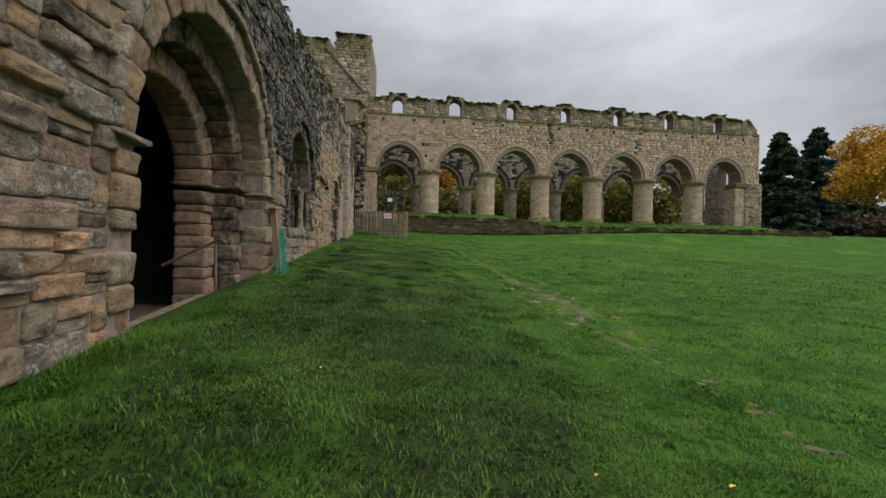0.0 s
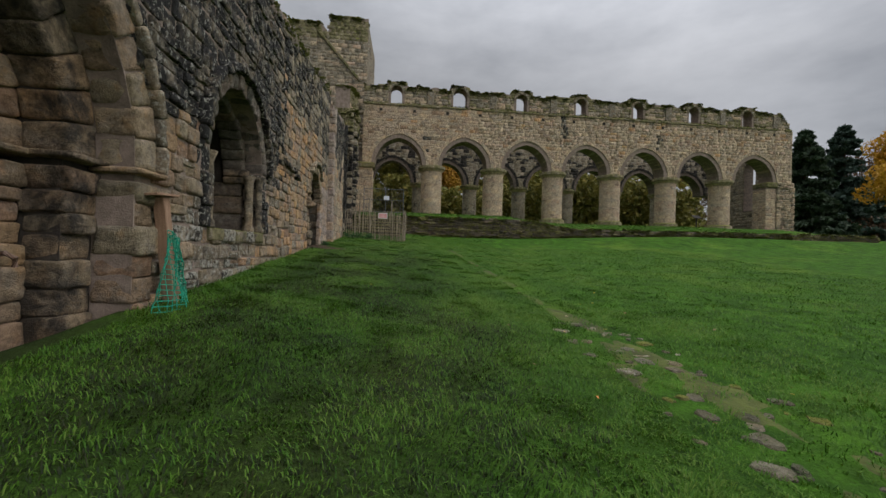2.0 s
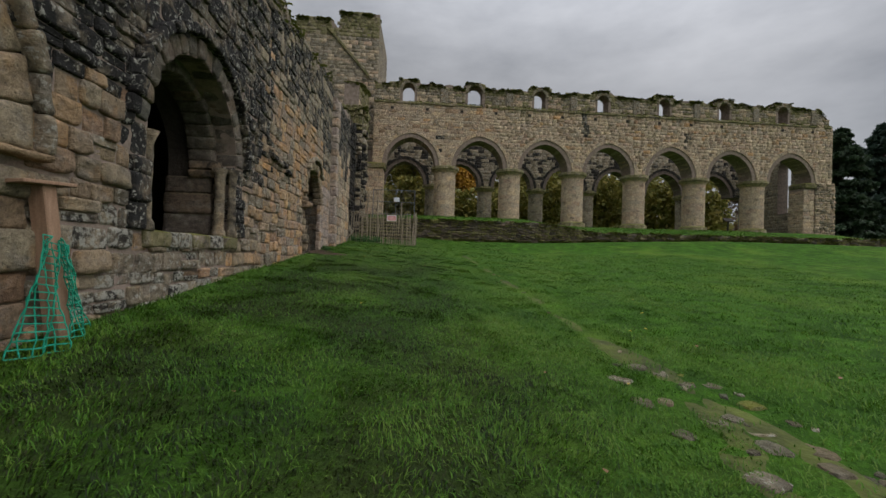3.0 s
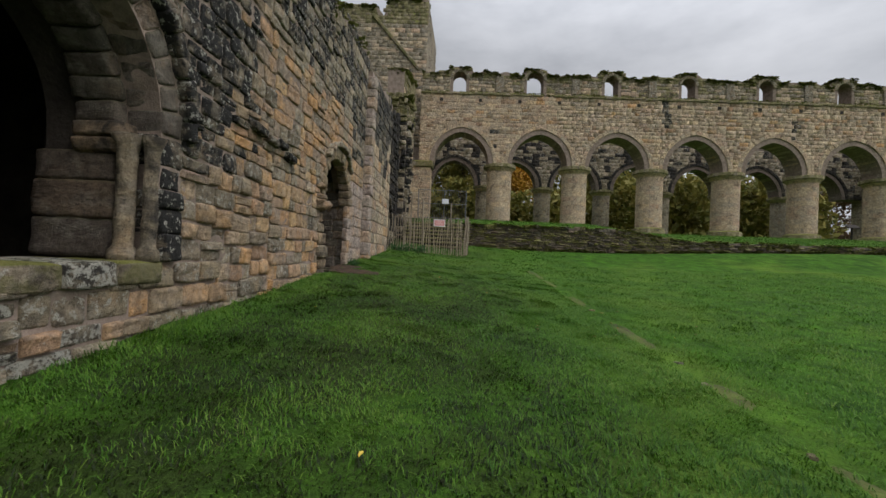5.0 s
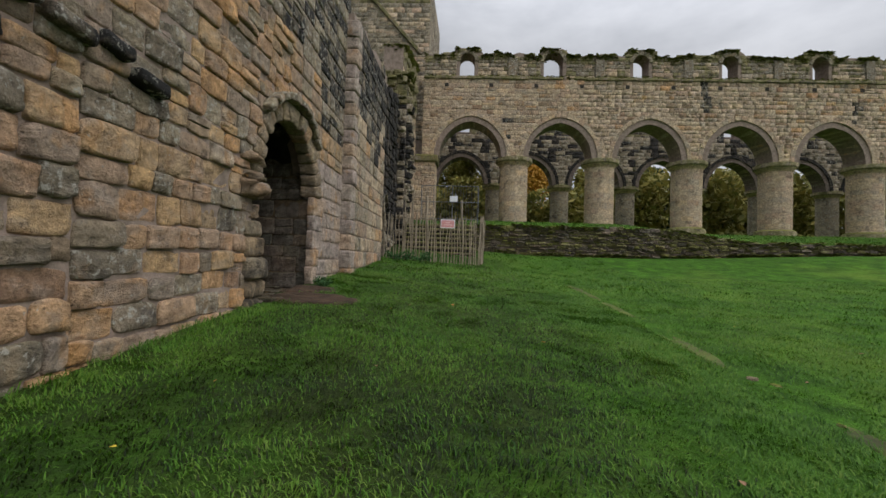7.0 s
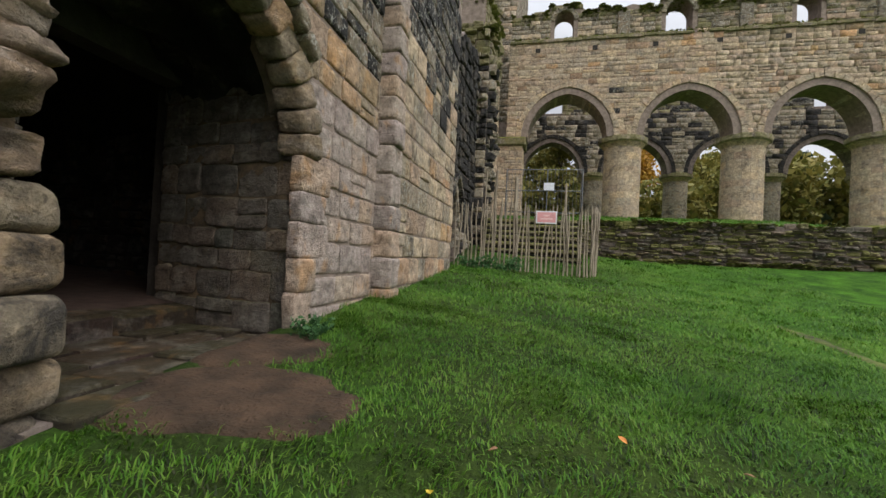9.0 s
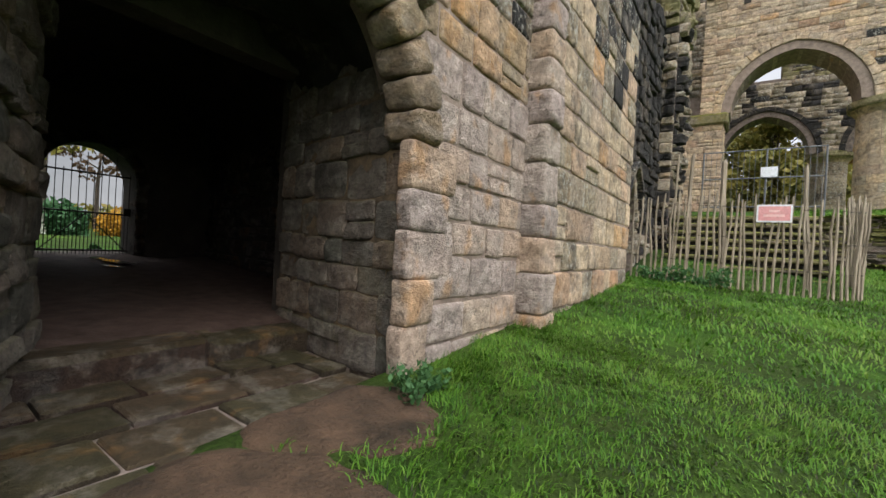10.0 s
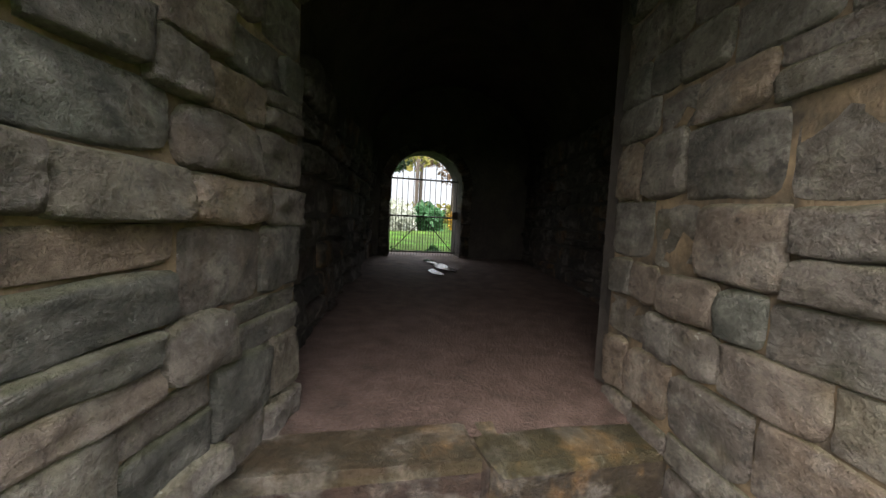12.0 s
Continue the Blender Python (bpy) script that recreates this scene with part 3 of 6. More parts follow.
def worn_block(face, quad, d0, d1, bevel, seed, rough=1.0):
    """A dressed stone with rounded, weathered edges and bedding ledges; its front is four-cornered in (u, z)."""
    bm = bmesh.new()
    bmesh.ops.create_cube(bm, size=2.0)
    bmesh.ops.subdivide_edges(bm, edges=list(bm.edges), cuts=5, use_grid_fill=True)
    q = [np.array(p, dtype=float) for p in quad]
    w = max(0.05, (np.linalg.norm(q[1] - q[0]) + np.linalg.norm(q[2] - q[3])) / 2)
    h = max(0.05, (np.linalg.norm(q[3] - q[0]) + np.linalg.norm(q[2] - q[1])) / 2)
    half = np.array([w / 2, abs(d1 - d0) / 2, h / 2])
    rad = min(bevel * 1.5, half.min() * 0.9)
    for v in bm.verts:
        p = np.array([math.copysign(abs(c) ** 0.62, c) for c in v.co]) * half
        inner = np.clip(p, -(half - rad), half - rad)
        out = p - inner
        L = np.linalg.norm(out)
        if L > 1e-6:
            p = inner + out / L * min(L, rad)
        a, b = p[0] / half[0] * 0.5 + 0.5, p[2] / half[2] * 0.5 + 0.5
        uz = (q[0] * (1 - a) + q[1] * a) * (1 - b) + (q[3] * (1 - a) + q[2] * a) * b
        co = Vector(face.at(uz[0], d0 + (d1 - d0) * (p[1] / half[1] * 0.5 + 0.5), uz[1]))
        s = Vector((co.x * 5, co.y * 5, co.z * 5)) + Vector((seed * 1.7, 0, 0))
        bed = noise.noise(Vector((co.x * 2, co.y * 2, co.z * 22 + seed)))
        k = bevel * rough
        side = Vector((p[0] * face.u[0] - p[1] * -face.n[0], p[0] * face.u[1] - p[1] * -face.n[1], 0))
        if side.length > 1e-6:
            co += side.normalized() * (bed * k * 0.5)
        v.co = co + Vector((noise.noise(s), noise.noise(s + Vector((9, 0, 0))), 0.5 * noise.noise(s + Vector((0, 9, 0))))) * k * 0.9
    bmesh.ops.recalc_face_normals(bm, faces=bm.faces)
    return bm


def jamb_stones(face, u0, u1, z0, z1, d0, d1, parent, key, r, hs=(0.2, 0.3), jut=0.03, name="quoin", soft=0.024, tail=0.0):
    """A stack of dressed stones up the side of an opening."""
    z = z0
    while z < z1 - 0.05:
        h = min(r.uniform(*hs), z1 - z)
        if z1 - z - h < 0.1:
            h = z1 - z
        a, b = u0 + r.uniform(-jut, jut) * 0.6, u1 + r.uniform(-jut, jut) * 0.6 + r.uniform(0, tail)
        bm = worn_block(face, [(a, z - 0.002), (b, z - 0.002), (b, z + h + 0.002), (a, z + h + 0.002)], d0 + r.uniform(-jut, jut), d1, soft, r.randrange(999))
        part(name, bm, PIECE[key], parent, "", True)
        z += h

# ---- ground ----
def smooth(a, b, x):
    t = min(1.0, max(0.0, (x - a) / (b - a)))
    return t * t * (3 - 2 * t)


def retaining_top(x):
    return 3.12 - 0.36 * smooth(9.5, 13.0, x) + 0.15 * smooth(13, 33, x)


def ground_z(x, y):
    yy = y if y < 34 else 34 + (y - 34) * 0.25
    z = 0.05 + 0.075 * yy - 0.06 * max(0.0, min(x, 5.0))
    z += 0.5 * smooth(6, 22, x) * smooth(16, 27, y) + 0.28 * smooth(22.5, 26, y)
    z += 0.025 * noise.noise(Vector((x * 0.5, y * 0.5, 0))) + 0.012 * noise.noise(Vector((x * 2.1, y * 2.1, 3)))
    if y > 26.3 and -0.5 < x < 34:                      # the terrace behind the low wall
        k = 1 - smooth(31, 34, x)
        t = retaining_top(x) - 0.03 + 0.65 * smooth(26.3, 32.2, y)
        z = z * (1 - k) + max(z, t) * k if x > 31 else t
    if x < 0 and y < 26:                                # inside the range the earth lies lower; beyond it is a lawn
        z -= 0.45 * smooth(0.05, 0.5, -x) * (1 - smooth(6.5, 8.0, -x))
        z += (1.50 - z) * smooth(6.6, 8.2, -x) + 0.015 * max(0, -x - 8)
    return z


def axis(spans):
    out = []
    for a, b, step in spans:
        n = max(1, round((b - a) / step))
        out += [a + (b - a) * k / n for k in range(n)]
    return out + [spans[-1][1]]


gx = axis([(-1500, -200, 260), (-200, -30, 17), (-30, -1, 1.4), (-1, 0.6, 0.1), (0.6, 13, 0.3), (13, 36, 0.8), (36, 80, 4), (80, 200, 20), (200, 1500, 260)])
gy = axis([(-1500, -200, 260), (-200, -20, 18), (-20, -3, 1.5), (-3, 26.28, 0.3)]) + axis([(26.32, 34, 0.4), (34, 80, 3), (80, 200, 20), (200, 1500, 260)])
gv = np.array([(x, y, ground_z(x, y)) for y in gy for x in gx])
nx = len(gx)
gf = np.array([(j * nx + i, j * nx + i + 1, (j + 1) * nx + i + 1, (j + 1) * nx + i) for j in range(len(gy) - 1) for i in range(nx - 1)])
ground = tagged(new("ground", mesh_of("ground", gv, gf, TURF, True)), "damp green cloister lawn sloping up to the church", "lawn", kind="structure")

# ---- the east range ----
E_FACE = Face((0, -4), (0, 18.4))          # u = y + 4


def rag(base, amp, seed):
    return lambda u: base(u) + amp * noise.noise(Vector((u * 1.7, seed, 0))) + amp * 0.6 * noise.noise(Vector((u * 5.1, seed, 4)))


CH = (9.45, 1.75, -0.6, 1.9, 0.0)            # chapter house doorway, outer order
WI = (13.85, 1.08, 1.42, 2.5, 0.0)           # window, outer order
PA = (20.08, 0.84, 0.6, 2.62, 0.0)           # passage doorway
e_top = rag(lambda u: 5.55 + 0.14 * max(0, u - 13) - 0.3 * smooth(4, 0, u), 0.22, 1.3)
wall_a = wall_core("wall_east_1", E_FACE, 0, 22.4, -1.0, e_top, 0.35, [CH, WI, (20.08, 1.0, 0.6, 2.62, 0.0)], MORTAR, "ruined sandstone cloister wall with round-arched doorways")


def tone_east(u, z, r):
    y = u - 4
    d = r.random()
    if y < 4.6:
        return "mossy" if z > 3.3 and d < 0.2 else "grey" if d < 0.25 else "crusted" if d < 0.38 else "buff" if d < 0.78 else "ochre"
    if y < 12.5:
        dark = smooth(2.0, 2.9, z) + 0.25 * smooth(11, 12.5, y) - (0.7 * smooth(11.2, 12.6, y))
        if d < dark:
            return "dark"
        if z < 1.55 and 7.9 < y < 10.3 and r.random() < 0.55:
            return "lichen"
        return "grey" if (z < 1.5 and y > 8.5 and d < 0.7) or d < 0.3 else "ochre" if y > 9.6 and r.random() < 0.5 else "buff"
    if z > 4.6 or (y > 17.2 and z > 3.8):
        return "dark" if d < 0.6 else "grey"
    if y < 15.2:
        return "ochre" if d < 0.7 else "grey" if z > 2.6 or d > 0.85 else "buff"
    return "pink" if z < 3.2 else "ochre" if d < 0.6 else "buff"


r_e = random.Random(11)
b_near = courses(0, 9.0, -0.1, e_top, [CH], 0.13, 0.25, 0.18, 0.50, r_e, 0.3, 0.008, 0.06, 0.22)
b_near = [b for b in b_near if (b[0] + b[1]) / 2 < 9.45 and b[1] < 9.46]
b_mid = courses(9.46, 17.0, 0.2, e_top, [CH, WI], 0.12, 0.23, 0.14, 0.36, r_e, 0.26, 0.006, 0.06)
b_far = courses(17.0, 19.9, 0.6, e_top, [PA], 0.13, 0.24, 0.14, 0.38, r_e, 0.26, 0.006, 0.05, 0.12)
b_ash = courses(20.3, 22.55, 0.7, e_top, [PA], 0.2, 0.31, 0.2, 0.4, r_e, 0.22, 0.012, 0.02, 0.05)
b_ash += [b for b in courses(19.9, 20.3, 3.5, e_top, [PA], 0.16, 0.25, 0.18, 0.3, r_e, 0.26, 0.02, 0.03)]
lay(E_FACE, b_near, 0.055, wall_a, lambda u, z: 5.2 < u and z < 4.2, tone_east, r_e, limit=110, style=RUBBLE)
lay(E_FACE, b_mid, 0.034, wall_a, lambda u, z: False, tone_east, r_e, style=RUBBLE)
lay(E_FACE, b_far, 0.032, wall_a, lambda u, z: z < 4.6, tone_east, r_e, limit=130, style=RUBBLE)
lay(E_FACE, b_ash, 0.024, wall_a, lambda u, z: z < 4.6, tone_east, r_e, limit=55, style=WORN_ASHLAR)


# chapter house doorway: three stepped orders, imposts, thresholds
def order(face, o, d0, d1, width, key, parent, n, seed, foot):
    arch_ring(face, o, 0.0, width, n, d0, d1, parent, key, seed=seed, soft=0.022)
    r = random.Random(seed)
    for s in (-1, 1):
        a, b = sorted((o[0] + s * o[1], o[0] + s * (o[1] + width)))
        jamb_stones(face, a, b, foot, o[3] - 0.32, d0, d1, parent, key, r, (0.16, 0.3), 0.045)
        # impost block and worn capital under it
        for z0, z1, j in ((o[3] - 0.32, o[3] - 0.12, 0.03), (o[3] - 0.12, o[3] + 0.0, 0.085)):
            q = [(a - j, z0 + (0.06 if j > 0.05 else 0)), (b + j, z0 + (0.06 if j > 0.05 else 0)), (b + j, z1), (a - j, z1)]
            if z1 == o[3] - 0.12:
                q = [(a + 0.02, z0), (b - 0.02, z0), (b + 0.05, z1), (a - 0.05, z1)]
            part("impost", worn_block(face, q, d0 - j, d1, 0.026, seed + int(z0 * 100) + s), PIECE[key], parent, "", True)


O1, O2, O3 = CH, (9.43, 1.40, -0.6, 1.95, 0.0), (9.43, 1.08, -0.6, 1.95, 0.0)
order(E_FACE, O1, -0.03, 0.34, 0.30, "buff", wall_a, 10, 21, 0.1)
order(E_FACE, O2, 0.30, 0.66, 0.36, "crusted", wall_a, 9, 22, 0.05)
order(E_FACE, O3, 0.62, 1.05, 0.34, "buff", wall_a, 9, 23, 0.05)
arch_ring(E_FACE, CH, 0.30, 0.40, 12, -0.11, 0.1, wall_a, "grey", "hood_stone", seed=24, soft=0.02)
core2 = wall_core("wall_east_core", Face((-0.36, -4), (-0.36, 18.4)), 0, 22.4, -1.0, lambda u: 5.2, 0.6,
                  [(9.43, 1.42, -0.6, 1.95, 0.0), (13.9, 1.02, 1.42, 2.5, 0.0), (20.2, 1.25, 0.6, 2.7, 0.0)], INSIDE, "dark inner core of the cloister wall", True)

# window: recessed order, hood, sill, nook shaft
# dark ring and inner jamb stones: the recess's shade put into the colour
W2 = (13.95, 0.88, 1.42, 2.55, 0.0)
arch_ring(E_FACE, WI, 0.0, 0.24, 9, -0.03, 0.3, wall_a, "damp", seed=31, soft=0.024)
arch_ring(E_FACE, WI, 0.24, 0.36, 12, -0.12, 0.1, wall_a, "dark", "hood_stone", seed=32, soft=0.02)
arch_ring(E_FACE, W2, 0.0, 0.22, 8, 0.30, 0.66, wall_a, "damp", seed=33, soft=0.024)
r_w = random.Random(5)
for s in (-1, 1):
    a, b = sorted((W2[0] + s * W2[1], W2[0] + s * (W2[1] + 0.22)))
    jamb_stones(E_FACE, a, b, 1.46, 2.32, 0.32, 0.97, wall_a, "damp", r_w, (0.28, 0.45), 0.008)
    a2, b2 = sorted((WI[0] + s * WI[1], WI[0] + s * (WI[1] + 0.27)))
    jamb_stones(E_FACE, a2, b2, 1.44, 2.5, -0.04, 0.33, wall_a, "dark", r_w, (0.16, 0.3), 0.04)
    part("impost", worn_block(E_FACE, [(a - 0.04, 2.3), (b + 0.04, 2.3), (b + 0.08, 2.42), (a - 0.08, 2.42)], 0.24, 0.62, 0.025, 7 + s), PIECE["crusted"], wall_a, "", True)
    part("impost", worn_block(E_FACE, [(a - 0.08, 2.42), (b + 0.08, 2.42), (b + 0.08, 2.55), (a - 0.08, 2.55)], 0.2, 0.62, 0.025, 9 + s), PIECE["crusted"], wall_a, "", True)
    for off, dep, rad in ((0.12, 0.17, 0.07), (0.05, 0.02, 0.055)):
        bm = bmesh.new()
        x, y, _ = E_FACE.at(WI[0] + s * (WI[1] - off), dep, 0)
        tube(bm, [(x, y, 1.44), (x, y, 1.52), (x, y, 1.56)] + [(x + 0.012 * noise.noise(Vector((z * 5, s, off * 9))), y + 0.012 * noise.noise(Vector((z * 5, s, 7))), z) for z in np.linspace(1.62, 2.3, 12)] + [(x, y, 2.36), (x, y, 2.44)],
             [rad * 1.6, rad * 1.5, rad] + [rad * (1 + 0.14 * noise.noise(Vector((z * 9, off * 30, s)))) for z in np.linspace(1.62, 2.3, 12)] + [rad * 1.2, rad * 1.8], 14)
        part("nook_shaft", bm, STONE["crusted"], wall_a, "worn round nook shaft", True)
for k in range(5):
    part("sill_stone", worn_block(E_FACE, [(12.74 + k * 0.45, 1.26), (13.18 + k * 0.45, 1.26), (13.18 + k * 0.45, 1.45), (12.74 + k * 0.45, 1.45)], -0.06, 0.75, 0.025, 60 + k), PIECE["lichen" if k % 2 else "mossy"], wall_a, "", True)

# a hood string over the masonry between window and passage
for u, z, w in ((16.35, 2.98, 0.34), (16.72, 2.93, 0.3), (17.06, 2.97, 0.24), (17.34, 2.86, 0.3)):
    part("string_stone", worn_block(E_FACE, [(u, z), (u + w, z - 0.03), (u + w, z + 0.08), (u, z + 0.1)], -0.11, 0.05, 0.024, int(u * 9)), PIECE["dark"], wall_a, "", True)

# passage doorway
arch_ring(E_FACE, PA, 0.0, 0.24, 8, -0.04, 0.2, wall_a, "buff", seed=41, soft=0.03)
arch_ring(E_FACE, PA, 0.25, 0.35, 9, -0.13, 0.08, wall_a, "grey", "hood_stone", seed=42, a_from=0.45, soft=0.02)
r_p = random.Random(8)
jamb_stones(E_FACE, PA[0] + PA[1], PA[0] + PA[1] + 0.24, 1.05, 2.62, -0.035, 0.09, wall_a, "pink", r_p, (0.2, 0.32), 0.015, soft=0.018, tail=0.24)
jamb_stones(E_FACE, PA[0] - PA[1] - 0.34, PA[0] - PA[1] + 0.09, 1.0, 2.1, -0.07, 0.42, wall_a, "crusted", r_p, (0.19, 0.3), 0.06, soft=0.045)
r_j = random.Random(4)
springers = [(18.86 + r_j.uniform(-0.1, 0.05), 19.21 + j, z0, z0 + h - 0.015) for z0, h, j in ((2.1, 0.2, 0.07), (2.31, 0.2, 0.0), (2.52, 0.15, 0.10), (2.68, 0.2, 0.04))]
lay(E_FACE, springers, 0.12, wall_a, lambda u, z: True, lambda u, z, r: "buff", r_j, "springer", back=0.3, style=RUBBLE)


# stretch with the flat pilaster
P_FACE = Face((0.13, 18.4), (0.13, 21.85))
p_top = rag(lambda u: 6.35 + 0.1 * u, 0.2, 2.2)
wall_b = wall_core("wall_east_2", P_FACE, 0, 3.45, 0.6, p_top, 0.7, [], MORTAR, "sandstone wall stretch standing slightly proud like a buttress")
r_b = random.Random(12)
tone_b = lambda u, z, r: "wet" if u > 2.3 and z > 3.4 + r.random() and r.random() < 0.35 else "dark" if z > 4.2 + r.random() else "ashlar" if r.random() < 0.7 else "grey" if r.random() < 0.5 else "ochre"
lay(P_FACE, courses(0.3, 3.45, 0.9, p_top, [], 0.23, 0.35, 0.26, 0.5, r_b, 0, 0.012, 0.012, 0.04), 0.024, wall_b, lambda u, z: z < 5.5, tone_b, r_b, limit=200, style=WORN_ASHLAR)
jamb_stones(P_FACE, -0.035, 0.29, 0.95, 6.2, -0.09, 0.3, wall_b, "pink", r_b, (0.22, 0.36), 0.025, soft=0.022)
END_B = Face((0.13, 21.86), (-0.4, 21.86))
lay(END_B, courses(0.02, 0.5, 0.9, lambda u: 6.6, [], 0.2, 0.34, 0.2, 0.5, r_b), 0.04, wall_b, lambda u, z: True, tone_b, r_b, limit=40)

# black-stained recess with the small pointed doorway
D_FACE = Face((-0.22, 21.85), (-0.22, 26.2))
SD = (1.75, 0.5, 0.8, 2.75, 0.35)
d_top = rag(lambda u: 6.7 + 0.25 * u, 0.25, 3.1)
wall_c = wall_core("wall_east_3", D_FACE, 0, 4.35, 0.6, d_top, 0.6, [SD], MORTAR_DARK, "black-stained sandstone wall with a small pointed doorway")
r_c = random.Random(13)
tone_c = lambda u, z, r: "wet" if z > 2.6 or r.random() < 0.5 else "grey"
lay(D_FACE, courses(0, 4.35, 0.9, d_top, [SD], 0.18, 0.3, 0.22, 0.45, r_c, 0.2, 0.02, 0.04), 0.06, wall_c, lambda u, z: z < 5.0, tone_c, r_c, limit=150, style=RUBBLE)
arch_ring(D_FACE, SD, 0.0, 0.2, 5, -0.05, 0.4, wall_c, "grey", seed=51, soft=0.02)
arch_ring(D_FACE, SD, 0.2, 0.3, 6, -0.14, 0.1, wall_c, "dark", "hood_stone", seed=52)
for s in (-1, 1):
    a, b = sorted((SD[0] + s * SD[1], SD[0] + s * (SD[1] + 0.2)))
    jamb_stones(D_FACE, a, b, 1.3, 2.75, -0.05, 0.4, wall_c, "grey", r_c, (0.22, 0.32), 0.02)

# broken cross wall and the corner of the church, overgrown on top
T_FACE = Face((0.10, 26.2), (0.10, 27.6))
t_top = rag(lambda u: 8.9, 0.4, 4.4)
wall_d = wall_core("wall_church_corner", T_FACE, 0, 1.4, 0.8, t_top, 1.2, [], MORTAR_DARK, "jagged broken wall end with moss on top")
r_d = random.Random(14)
tone_d = lambda u, z, r: "mossy" if z > 7.6 else "grey" if r.random() < 0.6 else "wet"
lay(T_FACE, courses(0, 1.4, 1.2, t_top, [], 0.14, 0.3, 0.18, 0.4, r_d), 0.16, wall_d, lambda u, z: True, tone_d, r_d, limit=150, style=RUBBLE)
TS_FACE = Face((-1.1, 26.2), (0.10, 26.2))
lay(TS_FACE, courses(0, 1.2, 1.2, lambda u: 8.9, [], 0.14, 0.3, 0.18, 0.4, r_d), 0.14, wall_d, lambda u, z: True, tone_d, r_d, limit=120, style=RUBBLE)
N_FACE = Face((-0.3, 27.6), (-0.3, 32.45))
n_top = rag(lambda u: 10.4 + 0.3 * u, 0.3, 5.5)
wall_e = wall_core("wall_transept", N_FACE, 0, 4.85, 0.8, n_top, 0.8, [], MORTAR, "tall sandstone transept wall with a mossy broken top")
lay(N_FACE, courses(0, 4.85, 2.2, n_top, [], 0.22, 0.34, 0.3, 0.6, r_d), 0.05, wall_e, lambda u, z: False, lambda u, z, r: "mossy" if z > 9.8 else "ashlar", r_d)

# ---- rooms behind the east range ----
# these walls and vaults hold the interior shade in their dark colour
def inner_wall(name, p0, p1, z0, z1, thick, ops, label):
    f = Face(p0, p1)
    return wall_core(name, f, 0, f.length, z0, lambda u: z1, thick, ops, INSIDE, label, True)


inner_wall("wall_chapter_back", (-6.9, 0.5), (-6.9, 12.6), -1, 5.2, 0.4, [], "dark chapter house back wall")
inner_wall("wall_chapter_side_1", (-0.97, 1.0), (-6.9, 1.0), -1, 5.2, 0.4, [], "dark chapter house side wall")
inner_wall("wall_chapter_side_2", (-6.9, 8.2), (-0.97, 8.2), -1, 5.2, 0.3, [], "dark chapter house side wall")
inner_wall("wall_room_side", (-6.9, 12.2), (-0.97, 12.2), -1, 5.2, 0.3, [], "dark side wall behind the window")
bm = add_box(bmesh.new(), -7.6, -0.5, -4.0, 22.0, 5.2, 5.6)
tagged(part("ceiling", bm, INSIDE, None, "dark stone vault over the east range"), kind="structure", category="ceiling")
bm = add_box(bmesh.new(), -6.9, -0.02, 1.0, 12.4, -0.6, 0.12)
tagged(part("floor_chapter", bm, FLOOR_MUD, None, "dark dusty chapter house floor"), kind="structure")
bm = add_box(bmesh.new(), -0.7, 0.13, 3.72, 7.15, -0.3, 0.19, 0.03)
for v in bm.verts:
    v.co.z += (v.co.y - 5.4) * 0.075 + 0.05
tagged(part("threshold", bm, STONE["buff"], None, "worn stone threshold of the chapter house door"), kind="structure")

# passage: side walls of the deep doorway, chamber, barrel vault, gate wall
# each runs so that its outward side looks into the passage
PL = Face((0.0, 15.20), (-1.54, 15.72))
PR = Face((-1.54, 17.19), (0.0, 16.975))
r_q = random.Random(15)
# the stones' low tones hold the passage's shade besides the damp
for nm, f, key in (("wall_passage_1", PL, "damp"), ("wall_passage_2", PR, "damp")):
    w = wall_core(nm, f, 0.14 if nm.endswith("1") else 0, f.length - (0 if nm.endswith("1") else 0.1), 0.6, lambda u: 3.6, 0.3, [], MORTAR_PATCHY, "damp rubble side wall of the vaulted passage, shade in its colour", True)
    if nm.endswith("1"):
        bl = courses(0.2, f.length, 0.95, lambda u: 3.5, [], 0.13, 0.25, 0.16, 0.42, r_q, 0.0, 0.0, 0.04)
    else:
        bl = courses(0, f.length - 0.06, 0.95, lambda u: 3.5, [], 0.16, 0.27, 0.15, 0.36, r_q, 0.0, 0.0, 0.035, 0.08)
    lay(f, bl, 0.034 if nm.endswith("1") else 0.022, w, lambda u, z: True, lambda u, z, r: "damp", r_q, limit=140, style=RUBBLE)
AX = 0.165   # the passage runs slightly askew


def ax_y(x, y0):
    return y0 - AX * (x + 1.3)


CL = Face((-1.30, 15.50), (-6.15, ax_y(-6.15, 15.50)))
CR = Face((-6.15, ax_y(-6.15, 18.0)), (-1.30, 18.0))
NICHE = (4.1, 0.22, 1.75, 2.3, 0.25)
# chamber and gate stones are darkened: passage shade put into their colour
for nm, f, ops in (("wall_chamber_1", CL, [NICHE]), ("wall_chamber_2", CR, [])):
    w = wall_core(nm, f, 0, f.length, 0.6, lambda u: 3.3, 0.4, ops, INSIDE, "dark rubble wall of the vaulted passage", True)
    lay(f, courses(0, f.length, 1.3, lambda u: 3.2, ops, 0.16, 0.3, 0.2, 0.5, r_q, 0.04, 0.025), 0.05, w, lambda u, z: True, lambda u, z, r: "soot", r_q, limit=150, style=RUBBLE)
